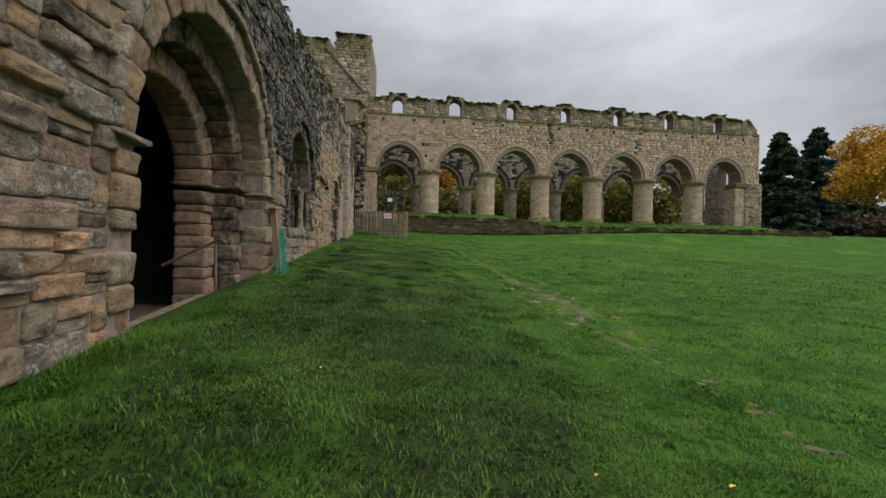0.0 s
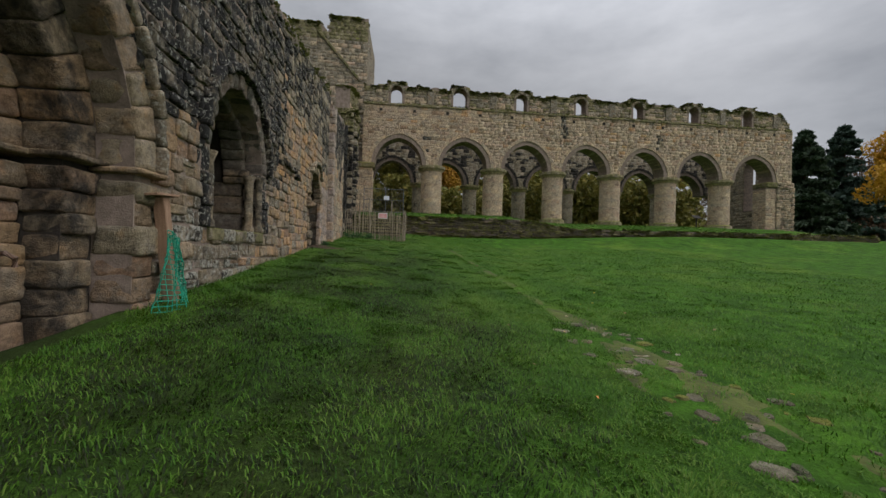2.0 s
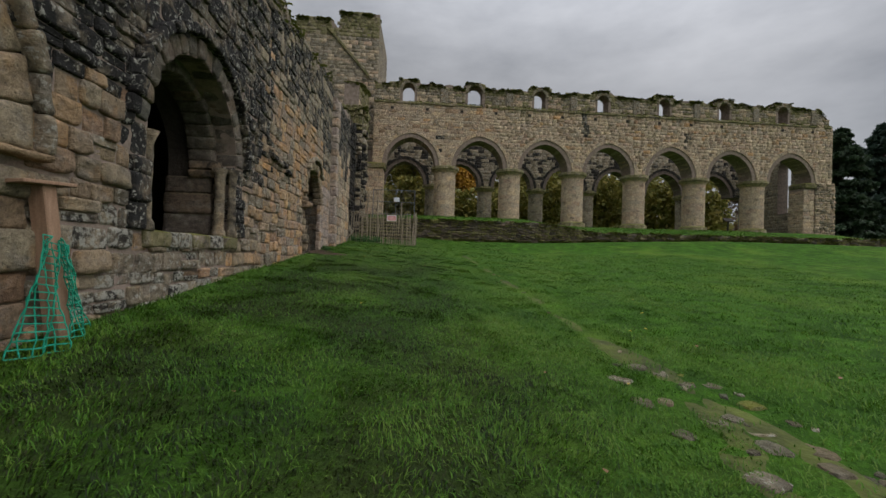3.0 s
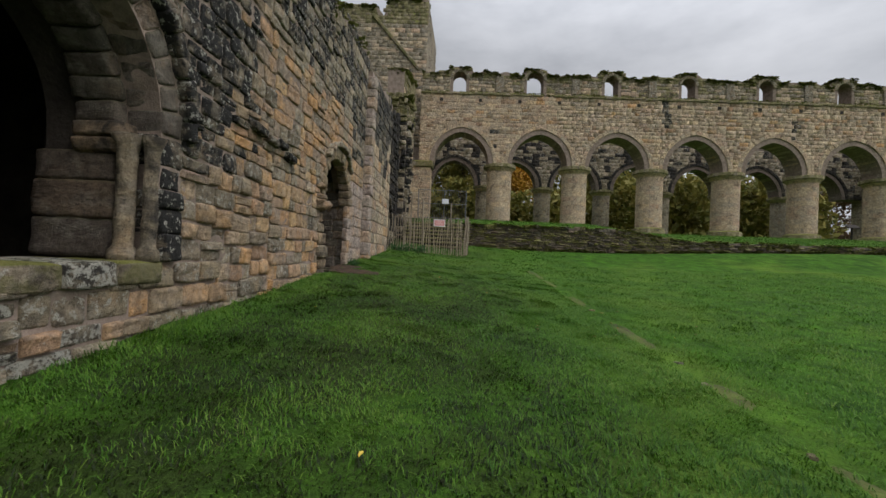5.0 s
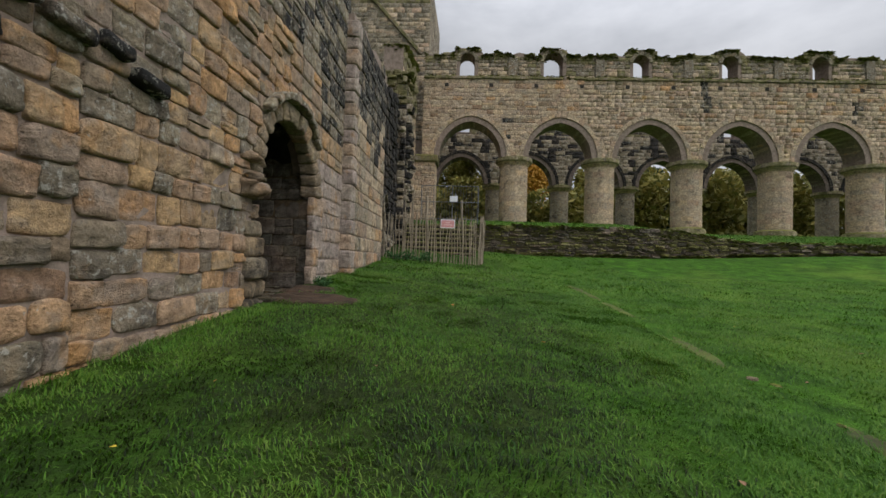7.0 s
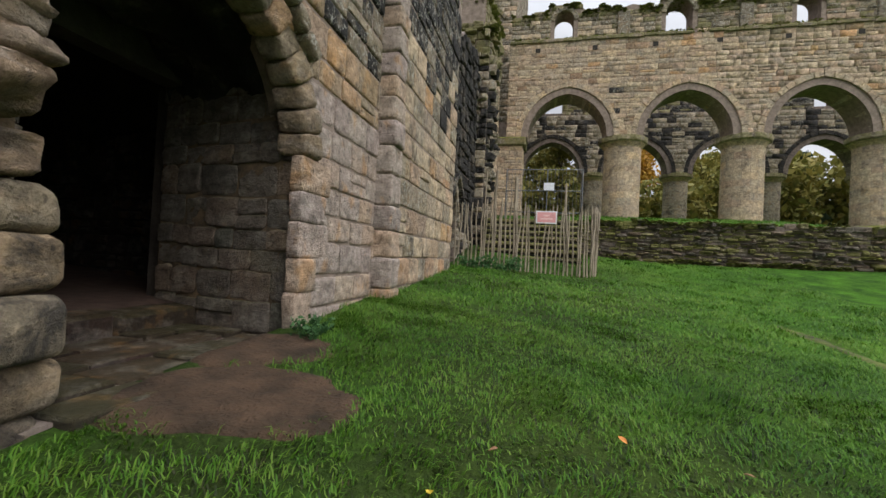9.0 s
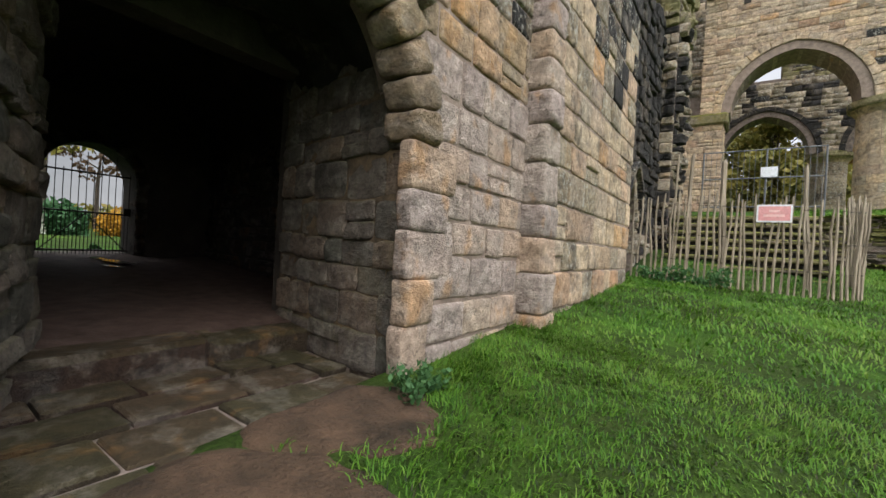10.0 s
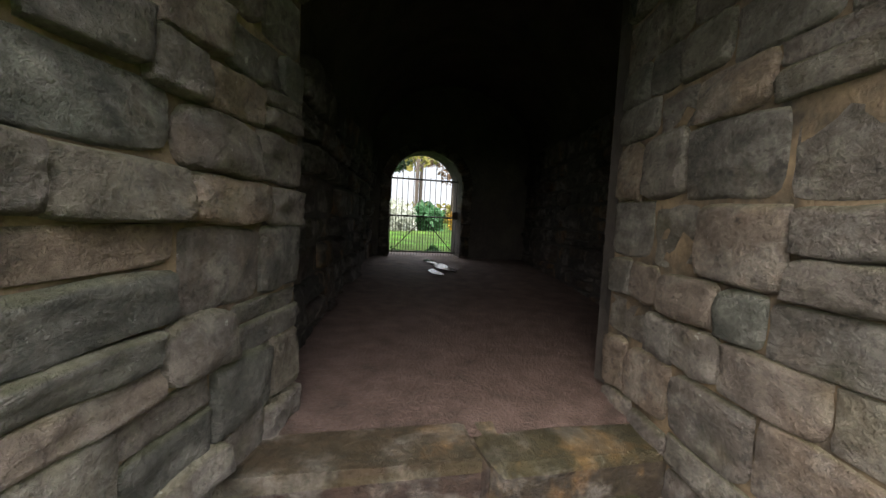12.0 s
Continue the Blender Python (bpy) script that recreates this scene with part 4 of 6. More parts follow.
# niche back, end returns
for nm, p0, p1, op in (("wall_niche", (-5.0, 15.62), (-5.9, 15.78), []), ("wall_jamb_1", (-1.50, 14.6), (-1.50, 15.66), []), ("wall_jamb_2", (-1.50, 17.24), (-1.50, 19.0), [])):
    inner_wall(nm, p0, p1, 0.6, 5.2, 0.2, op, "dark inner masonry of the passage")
V, F = [], []
for i in range(13):
    a = math.pi * i / 12
    for x in (-1.3, -6.2):
        yc = ax_y(x, 16.75)
        V.append((x, yc - 1.3 * math.cos(a), 3.1 + 1.15 * math.sin(a)))
for i in range(12):
    F.append((2 * i, 2 * i + 1, 2 * i + 3, 2 * i + 2))
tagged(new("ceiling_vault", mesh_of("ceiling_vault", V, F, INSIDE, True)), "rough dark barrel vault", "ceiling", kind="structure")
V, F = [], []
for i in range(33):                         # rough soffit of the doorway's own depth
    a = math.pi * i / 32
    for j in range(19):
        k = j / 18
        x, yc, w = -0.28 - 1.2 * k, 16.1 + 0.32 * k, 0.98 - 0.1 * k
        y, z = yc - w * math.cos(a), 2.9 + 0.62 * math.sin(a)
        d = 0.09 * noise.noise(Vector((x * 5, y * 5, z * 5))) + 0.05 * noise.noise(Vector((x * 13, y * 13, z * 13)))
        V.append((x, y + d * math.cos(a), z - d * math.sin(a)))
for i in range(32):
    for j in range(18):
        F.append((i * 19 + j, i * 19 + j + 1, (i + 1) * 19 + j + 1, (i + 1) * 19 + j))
# black stone stands in for the shade under the doorway arch
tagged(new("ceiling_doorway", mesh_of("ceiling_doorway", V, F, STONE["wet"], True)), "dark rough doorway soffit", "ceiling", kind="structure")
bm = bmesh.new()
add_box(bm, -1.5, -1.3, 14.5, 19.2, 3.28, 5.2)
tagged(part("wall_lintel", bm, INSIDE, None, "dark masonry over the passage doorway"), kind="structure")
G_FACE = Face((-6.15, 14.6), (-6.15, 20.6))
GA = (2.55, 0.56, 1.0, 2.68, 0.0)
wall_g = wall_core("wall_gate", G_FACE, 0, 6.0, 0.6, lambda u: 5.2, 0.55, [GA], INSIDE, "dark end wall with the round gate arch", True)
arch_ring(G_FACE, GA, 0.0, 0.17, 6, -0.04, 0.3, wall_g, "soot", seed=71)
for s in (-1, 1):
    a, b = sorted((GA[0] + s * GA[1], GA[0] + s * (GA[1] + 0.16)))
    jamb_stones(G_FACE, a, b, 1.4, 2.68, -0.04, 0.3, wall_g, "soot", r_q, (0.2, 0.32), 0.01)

# floor of the passage
V, F = [], []
for i in range(13):
    for j in range(9):
        x = -1.24 - 5.48 * i / 12
        y = ax_y(x, 15.3) + 2.9 * j / 8
        V.append((x, y, 1.397 + 0.045 * (-1.24 - x) + 0.02 * noise.noise(Vector((x * 2, y * 2, 0)))))
for i in range(12):
    for j in range(8):
        F.append((i * 9 + j, i * 9 + j + 1, (i + 1) * 9 + j + 1, (i + 1) * 9 + j))
tagged(new("floor_passage", mesh_of("floor_passage", V, F, FLOOR_MUD, True)), "trodden reddish gravel floor of the passage", "floor", kind="structure")
flags = tagged(new("floor_flags", mesh_of("floor_flags", *(lambda b: ([tuple(v.co) for v in b.verts], [[v.index for v in f.verts] for f in b.faces]))((lambda b: (b.verts.index_update(), b)[1])(add_box(bmesh.new(), -1.45, 0.06, 15.2, 17.2, 0.8, 1.215))), MORTAR_DARK)), "worn flagstones at the passage mouth", "floor", kind="structure")
r_f = random.Random(3)
for i, (xa, xb) in enumerate(((-1.02, -0.76), (-0.75, -0.46), (-0.45, -0.12), (-0.11, 0.16))):
    y = 15.30
    while y < 16.98:
        w = min(r_f.uniform(0.25, 0.55), 17.0 - y)
        bm = add_box(bmesh.new(), xa + 0.008, xb - 0.008, y + 0.008, y + w - 0.008, 1.15, 1.262 - 0.012 * i + r_f.uniform(-0.01, 0.01), 0.012, 0.006)
        part("flagstone", bm, FLAG, flags)
        y += w
for a, b in ((15.45, 16.42), (16.43, 17.2)):
    bm = add_box(bmesh.new(), -1.36, -1.03, a, b, 1.1, 1.405 + r_f.uniform(-0.012, 0.006), 0.03, 0.014)
    part("step_stone", bm, FLAG, flags, "worn stone step")
bm = bmesh.new()
for px, py, ra, rb in ((-5.2, 17.2, 0.46, 0.14), (-4.75, 17.02, 0.26, 0.09), (-5.6, 17.12, 0.24, 0.10)):
    zz = 1.397 + 0.045 * (-1.24 - px) + 0.016
    bm.faces.new([bm.verts.new((px + ra * math.cos(a) * (1 + 0.3 * math.sin(3 * a)), py + rb * math.sin(a) * (1 + 0.3 * math.cos(2 * a)), zz)) for a in [k * math.tau / 28 for k in range(28)]])
puddle_mat, _n, _l, _b = nodes_of("rain_puddle")
_b.inputs["Base Color"].default_value, _b.inputs["Roughness"].default_value = (0.06, 0.05, 0.042, 1), 0.05
_b.inputs["IOR"].default_value = 1.33
tagged(part("puddle", bm, puddle_mat, None, "shallow rain puddle on the passage floor"), category="puddle", kind="structure")

# ---- the church: nave arcades ----
A0, BAY = 5.0, 4.53
PIERS = [A0 + BAY * i for i in range(6)]
SPANS = [(2.62, 1.62)] + [((PIERS[i] + PIERS[i + 1]) / 2, 1.62) for i in range(5)] + [(PIERS[5] + 2.33, 1.62)]
NAVE = Face((0.1, 32.45), (33.2, 32.45))    # u = x - 0.1


def nave_top(u):
    return 11.3


n_ops = [(c - 0.1, w, 7.22, 7.22, 0.22) for c, w in SPANS]
nave = wall_core("wall_nave_1", NAVE, 0, 33.1, 7.22, nave_top, 1.25, n_ops, MORTAR, "long sandstone nave wall on seven pointed arches")
r_n = random.Random(16)


def tone_nave(u, z, r):
    streak = noise.noise(Vector((u * 0.8, z * 0.12, 9)))
    if streak > 0.55 and r.random() < 0.75:
        return "dark"
    return "ashlar" if r.random() < 0.82 else "buff" if r.random() < 0.5 else "ochre"


n_blocks = courses(0, 33.1, 7.24, nave_top, n_ops, 0.18, 0.27, 0.2, 0.5, r_n, 0.36)
lay(NAVE, n_blocks, 0.022, nave, lambda u, z: u < 8.2, tone_nave, r_n, limit=290)
for i, o in enumerate(n_ops):
    arch_ring(NAVE, o, 0.0, 0.26, 9, 0.12, 1.24, nave, "pink", joined=i > 2, seed=200 + i)
    arch_ring(NAVE, o, 0.27, 0.50, 10, -0.06, 0.3, nave, "ashlar", joined=i > 2, seed=220 + i)
# string course and clerestory with small round-headed windows, ragged and mossy on top
bm = bmesh.new()
for k in range(55):
    if noise.noise(Vector((k * 0.37, 8, 8))) < 0.45:
        add_box(bm, 0.1 + k * 0.6, 0.1 + k * 0.6 + 0.59, 32.36, 32.7, 11.28 + rng.uniform(-0.02, 0.02), 11.42 + rng.uniform(-0.03, 0.02), 0.02)
part("string_course", bm, STONE["mossy"], nave, "mossy projecting string course")
CLER = Face((0.1, 32.72), (33.2, 32.72))
c_ops = [(2.25 + BAY * i, 0.40 if i != 1 else 0.5, 11.36, 12.36, 0.0) for i in range(7)]


def cler_top(u):
    i = round((u - 2.25) / BAY)
    c = 2.25 + BAY * i
    near = abs(u - c) < 0.66
    z = 12.72 + 0.30 * noise.noise(Vector((u * 0.9, 1, 1))) + 0.16 * noise.noise(Vector((u * 3.3, 1, 5)))
    if 32.2 < u:
        z -= (u - 32.2) * 0.9
    return max(z, 13.05) if near and i < 7 else z


cler = wall_core("wall_nave_clerestory", CLER, 0, 33.1, 11.3, cler_top, 0.85, c_ops, MORTAR, "ruined clerestory with small round-headed windows and moss on top")
lay(CLER, courses(0, 33.1, 11.42, cler_top, c_ops, 0.17, 0.26, 0.24, 0.55, r_n, 0.16), 0.03, cler, lambda u, z: False, lambda u, z, r: "mossy" if z > 12.45 or r.random() < 0.25 else "grey" if r.random() < 0.5 else "ashlar", r_n)
for i, o in enumerate(c_ops):
    arch_ring(CLER, o, 0.0, 0.2, 6, -0.06, 0.85, cler, "grey", joined=i > 2, seed=300 + i)
# pilasters between the clerestory windows and putlog holes below
for i in range(7):
    x = 4.75 + BAY * i
    if x < 32.5:
        bm = add_box(bmesh.new(), x - 0.24, x + 0.24, 32.62, 32.75, 11.44, 12.5 + rng.uniform(-0.1, 0.15), 0.03)
        part("pilaster", bm, STONE["grey"], cler)
# no holes are cut: dark boxes carry the putlog shadow as colour
HOLE = plain_mat("putlog_shadowed_stone", (0.03, 0.026, 0.022), (0.05, 0.044, 0.038), 8.0, 0.95, 0.3, 0.01)
bm = bmesh.new()
for k in range(14):
    x = 1.2 + k * 2.33
    add_box(bm, x, x + 0.2, 32.415, 32.5, 10.86, 11.04)
tagged(part("putlog_hole_shadows", bm, HOLE, nave, "dark boxes painted as the shadow in small square putlog holes"), kind="stuff")
# ragged moss and small plants along the wall head
MOSS_LEAF = leaf_mat("wall_top_moss", [(0.032, 0.038, 0.01), (0.075, 0.085, 0.018), (0.13, 0.14, 0.03), (0.085, 0.065, 0.026)])


def wall_moss(face, top, u0, u1, d0, d1, n, lo, hi, parent, seed):
    """Tufts of moss and small weeds along a wall head."""
    g = np.random.default_rng(seed)
    mv, mf = [], []
    while len(mf) < n:
        u, d = g.uniform(u0, u1), g.uniform(d0, d1)
        if noise.noise(Vector((u * 1.3, d, seed))) < -0.15:
            continue
        p = np.array(face.at(u, d, top(u) + 0.1 * max(0.0, noise.noise(Vector((u * 0.9, 6, seed)))) - 0.04 - 0.12 * max(0.0, g.normal())))
        s, a = g.uniform(lo, hi), g.uniform(0, math.tau)
        v1 = np.array([math.cos(a), math.sin(a), g.uniform(-0.2, 0.5)]) * s
        v2 = np.array([-math.sin(a) * 0.8, math.cos(a) * 0.8, g.uniform(0.05, 0.6)]) * s
        k = len(mv)
        mv += [p - v1, p + v1, p + v1 * 0.5 + v2, p - v1 * 0.6 + v2]
        mf.append((k, k + 1, k + 2, k + 3))
    tagged(child("wall_moss", mesh_of("wall_moss", np.array(mv), np.array(mf), MOSS_LEAF), parent, "dark moss and weeds on the wall head"), kind="stuff")


wall_moss(CLER, cler_top, 0, 33, -0.12, 0.85, 26000, 0.035, 0.10, cler, 1)
wall_moss(T_FACE, t_top, -0.1, 1.4, -0.15, 1.2, 2600, 0.04, 0.11, wall_d, 2)
wall_moss(N_FACE, n_top, 0, 4.85, -0.1, 0.8, 2500, 0.05, 0.13, wall_e, 3)
wall_moss(E_FACE, e_top, 8, 22.4, -0.08, 0.4, 3000, 0.02, 0.07, wall_a, 4)
wall_moss(NAVE, lambda u: 11.5, 0, 33, -0.06, 0.25, 2500, 0.03, 0.08, nave, 5)


# round piers
def make_pier(radius, z0, z1, label, group, key="ashlar", square=False):
    p = thing("pier", label, "pier", group)
    r = random.Random(int(radius * 1000))
    z, odd = z0, 0
    while z < z1 - 0.02:
        h = min(r.uniform(0.2, 0.3), z1 - z)
        if z1 - z - h < 0.1:
            h = z1 - z
        n = 8
        for k in range(n):
            a0 = (k + 0.5 * odd) * math.tau / n
            V, F = [], []
            rad = radius + r.uniform(-0.006, 0.005)
            for zz, ins in ((z + 0.004, 0.006), (z + 0.014, 0), (z + h - 0.012, 0), (z + h - 0.002, 0.006)):
                for t in range(5):
                    a = a0 + 0.008 + (math.tau / n - 0.016) * t / 4
                    V.append(((rad - ins) * math.cos(a), (rad - ins) * math.sin(a), zz))
            for q in range(3):
                for t in range(4):
                    F.append((q * 5 + t, q * 5 + t + 1, (q + 1) * 5 + t + 1, (q + 1) * 5 + t))
            child("stone", mesh_of("stone", V, F, PIECE[key]), p).matrix_parent_inverse = Matrix()
        z += h
        odd ^= 1
    bm = bmesh.new()
    tube(bm, [(0, 0, z0), (0, 0, z1)], radius - 0.013, 32)
    part("core", bm, MORTAR, p)
    bm = bmesh.new()
    tube(bm, [(0, 0, z1 - 0.02), (0, 0, z1 + 0.06), (0, 0, z1 + 0.2)], [radius + 0.01, radius + 0.06, radius + 0.17], 8 if square else 16)
    part("capital", bm, STONE["ashlar"], p, "plain scalloped capital", False)
    bm = bmesh.new()
    tube(bm, [(0, 0, z1 + 0.18), (0, 0, z1 + 0.24), (0, 0, z1 + 0.4), (0, 0, z1 + 0.42)], [radius + 0.2, radius + 0.24, radius + 0.24, radius + 0.2], 16)
    part("abacus", bm, STONE["mossy"], p, "dark weathered abacus with moss")
    bm = bmesh.new()
    tube(bm, [(0, 0, z0 - 0.5), (0, 0, z0 + 0.12), (0, 0, z0 + 0.2)], [radius + 0.2, radius + 0.17, radius + 0.02], 16)
    part("base", bm, STONE["mossy"], p, "mossy spreading base")
    return p


front = make_pier(0.74, 3.62, 6.82, "stout round sandstone pier with plain capital", "front nave piers")
front.location = (PIERS[0], 33.2, 0)
for x in PIERS[1:]:
    copy_thing(front, Matrix.Translation((x, 33.2, 0)))
# responds at both ends
for x0, x1, z1, nm in ((-0.3, 0.82, 6.85, "respond_east"), (31.05, 31.9, 6.85, "respond_west")):
    rsp = tagged(new(nm, mesh_of(nm, *(lambda f: ([f.at(*q) for q in ((0, 0, 2.8), (x1 - x0, 0, 2.8), (x1 - x0, 0, 7.25), (0, 0, 7.25), (0, 1.2, 2.8), (x1 - x0, 1.2, 2.8), (x1 - x0, 1.2, 7.25), (0, 1.2, 7.25))],
                 [(0, 1, 2, 3), (5, 4, 7, 6), (1, 5, 6, 2), (4, 0, 3, 7), (3, 2, 6, 7)]))(Face((x0, 32.5), (x1, 32.5))), MORTAR)), "half pier closing the arcade", "pier", kind="structure")
    lay(Face((x0, 32.5), (x1, 32.5)), courses(0, x1 - x0, 3.3, lambda u: z1, [], 0.22, 0.3, 0.3, 0.5, r_n), 0.03, rsp, lambda u, z: True, lambda u, z, r: "ashlar", r_n)
    side = Face((x1, 32.5), (x1, 33.7)) if x0 < 5 else Face((x0, 33.7), (x0, 32.5))
    lay(side, courses(0, 1.2, 3.3, lambda u: z1, [], 0.22, 0.3, 0.3, 0.5, r_n), 0.03, rsp, lambda u, z: True, lambda u, z, r: "ashlar", r_n)
    bm = add_box(bmesh.new(), x0 - 0.05, x1 + 0.14, 32.36, 33.75, 6.86, 7.24, 0.06)
    part("abacus", bm, STONE["mossy"], rsp, "mossy dark abacus")
# broken west end of the wall
W_FACE = Face((31.9, 32.46), (33.6, 32.46))
wend = wall_core("wall_nave_2", W_FACE, 0, 1.5, 1.8, lambda u: 7.3, 1.24, [], MORTAR, "broken rubble end of the nave wall")
lay(W_FACE, courses(0, 1.5, 2.3, lambda u: 7.3, [], 0.1, 0.2, 0.12, 0.4, r_n), 0.09, wend, lambda u, z: False, lambda u, z, r: "ashlar" if r.random() < 0.7 else "grey", r_n)
we = Face((33.42, 32.46), (33.42, 33.7))
lay(we, courses(0, 1.24, 2.3, lambda u: 7.2, [], 0.12, 0.24, 0.15, 0.4, r_n), 0.12, wend, lambda u, z: False, lambda u, z, r: "ashlar", r_n)

# north arcade beyond, and the west wall
BACK_Y, BX = 39.6, -0.45
far_pier = make_pier(0.62, 3.6, 6.75, "round sandstone pier of the far arcade", "far nave piers", "grey")
far_pier.location = (PIERS[0] + BX, BACK_Y + 0.7, 0)
for x in PIERS[1:]:
    copy_thing(far_pier, Matrix.Translation((x + BX, BACK_Y + 0.7, 0)))
NB = Face((-1.0, BACK_Y), (33.2, BACK_Y))
b_ops = [(c + BX + 1.0, 1.62, 7.12, 7.12, 0.25) for c, w in SPANS]
far = wall_core("wall_nave_far", NB, 0, 34.2, 7.12, lambda u: 10.55, 1.1, b_ops, MORTAR_DARK, "dark streaked far nave wall on pointed arches")
lay(NB, courses(0, 34.2, 7.14, lambda u: 10.5, b_ops, 0.2, 0.29, 0.3, 0.6, r_n, 0.34), 0.025, far, lambda u, z: False, lambda u, z, r: "wet" if noise.noise(Vector((u * 2.2, 3, z * 0.12))) > 0.16 else "dark" if r.random() < 0.15 else "grey", r_n)
for i, o in enumerate(b_ops):
    arch_ring(NB, o, 0.0, 0.24, 8, 0.1, 1.1, far, "grey", joined=True, seed=400 + i)
    arch_ring(NB, o, 0.25, 0.46, 9, -0.06, 0.3, far, "wet", joined=True, seed=420 + i)
NB2 = Face((-1.0, BACK_Y + 0.1), (33.2, BACK_Y + 0.1))
b2_ops = [(c + BX + 1.0, 0.5, 10.7, 11.9, 0.0) for c, w in SPANS]
far2 = wall_core("wall_nave_far_clerestory", NB2, 0, 34.2, 10.5, rag(lambda u: 12.6, 0.35, 7.7), 0.85, b2_ops, MORTAR_DARK, "dark far clerestory with open windows")
lay(NB2, courses(0, 34.2, 10.55, lambda u: 12.5, b2_ops, 0.2, 0.29, 0.3, 0.6, r_n, 0.0), 0.025, far2, lambda u, z: False, lambda u, z, r: "dark" if r.random() < 0.6 else "mossy", r_n)
WW = Face((32.6, 40.4), (32.6, 33.7))
wwest = wall_core("wall_west", WW, 0, 6.7, 2.5, rag(lambda u: 11.0, 0.3, 9.9), 0.9, [(1.9, 0.6, 5.4, 9.0, 0.2), (4.7, 0.6, 5.4, 9.0, 0.2)], MORTAR_DARK, "west wall of the nave with two tall windows")
lay(WW, courses(0, 6.7, 2.8, lambda u: 10.8, [(1.9, 0.6, 5.4, 9.0, 0.2), (4.7, 0.6, 5.4, 9.0, 0.2)], 0.22, 0.3, 0.3, 0.6, r_n), 0.03, wwest, lambda u, z: False, lambda u, z, r: "grey", r_n)

# crossing tower
TW = Face((-5.6, 34.2), (0.15, 34.2))
tw_top = lambda u: 16.9 if 2.45 < u < 3.0 else 17.55 + 0.12 * noise.noise(Vector((u * 3, 2, 2))) + (0.5 if u >= 3.0 else 0.0)
tower = wall_core("tower_wall", TW, 0, 5.75, 3, tw_top, 1.0, [], MORTAR, "ruined crossing tower with a mossy crenellated top")
tagged(tower, category="tower")
r_t = random.Random(17)
lay(TW, courses(0, 5.75, 8.5, tw_top, [], 0.22, 0.3, 0.3, 0.62, r_t), 0.02, tower, lambda u, z: False, lambda u, z, r: "mossy" if z > 16.5 else "grey" if r.random() < 0.7 else "ashlar", r_t)
TE = Face((0.15, 34.2), (0.35, 40.0))
te = wall_core("tower_wall_side", TE, 0, 5.8, 3, lambda u: 17.8, 1.0, [], MORTAR, "side of the crossing tower")
lay(TE, courses(0, 5.8, 8.5, lambda u: 17.7, [], 0.22, 0.3, 0.3, 0.62, r_t), 0.02, te, lambda u, z: False, lambda u, z, r: "grey", r_t)
wall_moss(TW, tw_top, 0, 5.7, -0.1, 1.0, 2500, 0.06, 0.16, tower, 6)
bm = add_box(bmesh.new(), -7.5, -5.6, 34.2, 40, 3, 12.5)
tagged(part("transept_core", bm, STONE["grey"], None, "lower transept masonry"), kind="structure")
bm = bmesh.new()   # roof crease of the lost transept roof
add_box(bm, -0.09, 0.09, -0.12, 0.04, 0, 4.6, 0.02)
bm.transform(Matrix.Translation((-0.35, 34.18, 13.5)) @ Matrix.Rotation(radians(-42), 4, "Y"))
part("roof_crease", bm, STONE["mossy"], tower, "slanting mossy roof crease")

# ---- low retaining wall and steps ----
R_FACE = Face((2.75, 26.25), (33.0, 26.25))
ret_top = rag(lambda u: retaining_top(u + 2.75) - 0.06, 0.05, 6.1)
ret = wall_core("wall_retaining", R_FACE, 0, 30.25, 0.8, ret_top, 0.5, [], MORTAR_DARK, "low dry-stone retaining wall thick with moss")
r_r = random.Random(18)
r_blocks = [b for b in courses(0, 30.25, 1.5, ret_top, [], 0.06, 0.17, 0.08, 0.34, r_r, 0, 0.02, 0.11) if b[3] > ground_z(2.75 + b[0], 26.2) - 0.1]
lay(R_FACE, r_blocks, 0.09, ret, lambda u, z: u < 9, lambda u, z, r: "moss_face" if r.random() < 0.32 else "damp" if r.random() < 0.55 else "mossy", r_r, limit=280, style=RUBBLE)
wall_moss(R_FACE, lambda u: ret_top(u) + 0.06, 0, 30, -0.14, 0.3, 9000, 0.03, 0.08, ret, 8)
wall_moss(R_FACE, lambda u: ground_z(2.75 + u, 26.2) + 0.1, 0, 24, -0.2, -0.06, 4000, 0.03, 0.07, ret, 9)
steps = thing("stone_steps", "mossy worn stone steps leading up to the nave", "steps", at=(1.7, 25, 1.7))
for i in range(8):
    z = 1.78 + i * 0.175
    y = 24.1 + i * 0.29
    xx = 0.25
    for w in (0.85, 0.8, 0.85):
        bm = add_box(bmesh.new(), xx, xx + w - 0.01, y + rng.uniform(-0.03, 0.03), 26.6, z - 0.02, z + 0.06 + rng.uniform(-0.012, 0.012), 0.02)
        ob = part("tread", bm, STONE["mossy"], None)
        ob.parent = steps
        ob.matrix_parent_inverse = Matrix.Translation((-1.7, -25, -1.7))
        xx += w
# black core gives the risers their shade by colour
bm = add_box(bmesh.new(), 0.2, 2.75, 24.4, 26.6, 1.0, 1.75)
for i in range(8):
    add_box(bm, 0.22, 2.77, 24.18 + i * 0.29, 26.62, 1.3 if i == 0 else 1.655 + i * 0.175, 1.757 + i * 0.175)
tagged(part("steps_core", bm, STONE["wet"], None, "rubble under the steps"), kind="structure")

# ---- grass ----
SOIL_SPOTS = ((0.46, 15.80, 0.44, 0.0), (0.16, 16.45, 0.34, 5.0))


def drain_half(y):
    """Half the width of the strip over the old drain: broad and stony near its start, a narrow mossy line further on."""
    return 0.40 * smooth(3.6, 5.2, y) * (1 - smooth(6.6, 9.0, y)) + 0.11


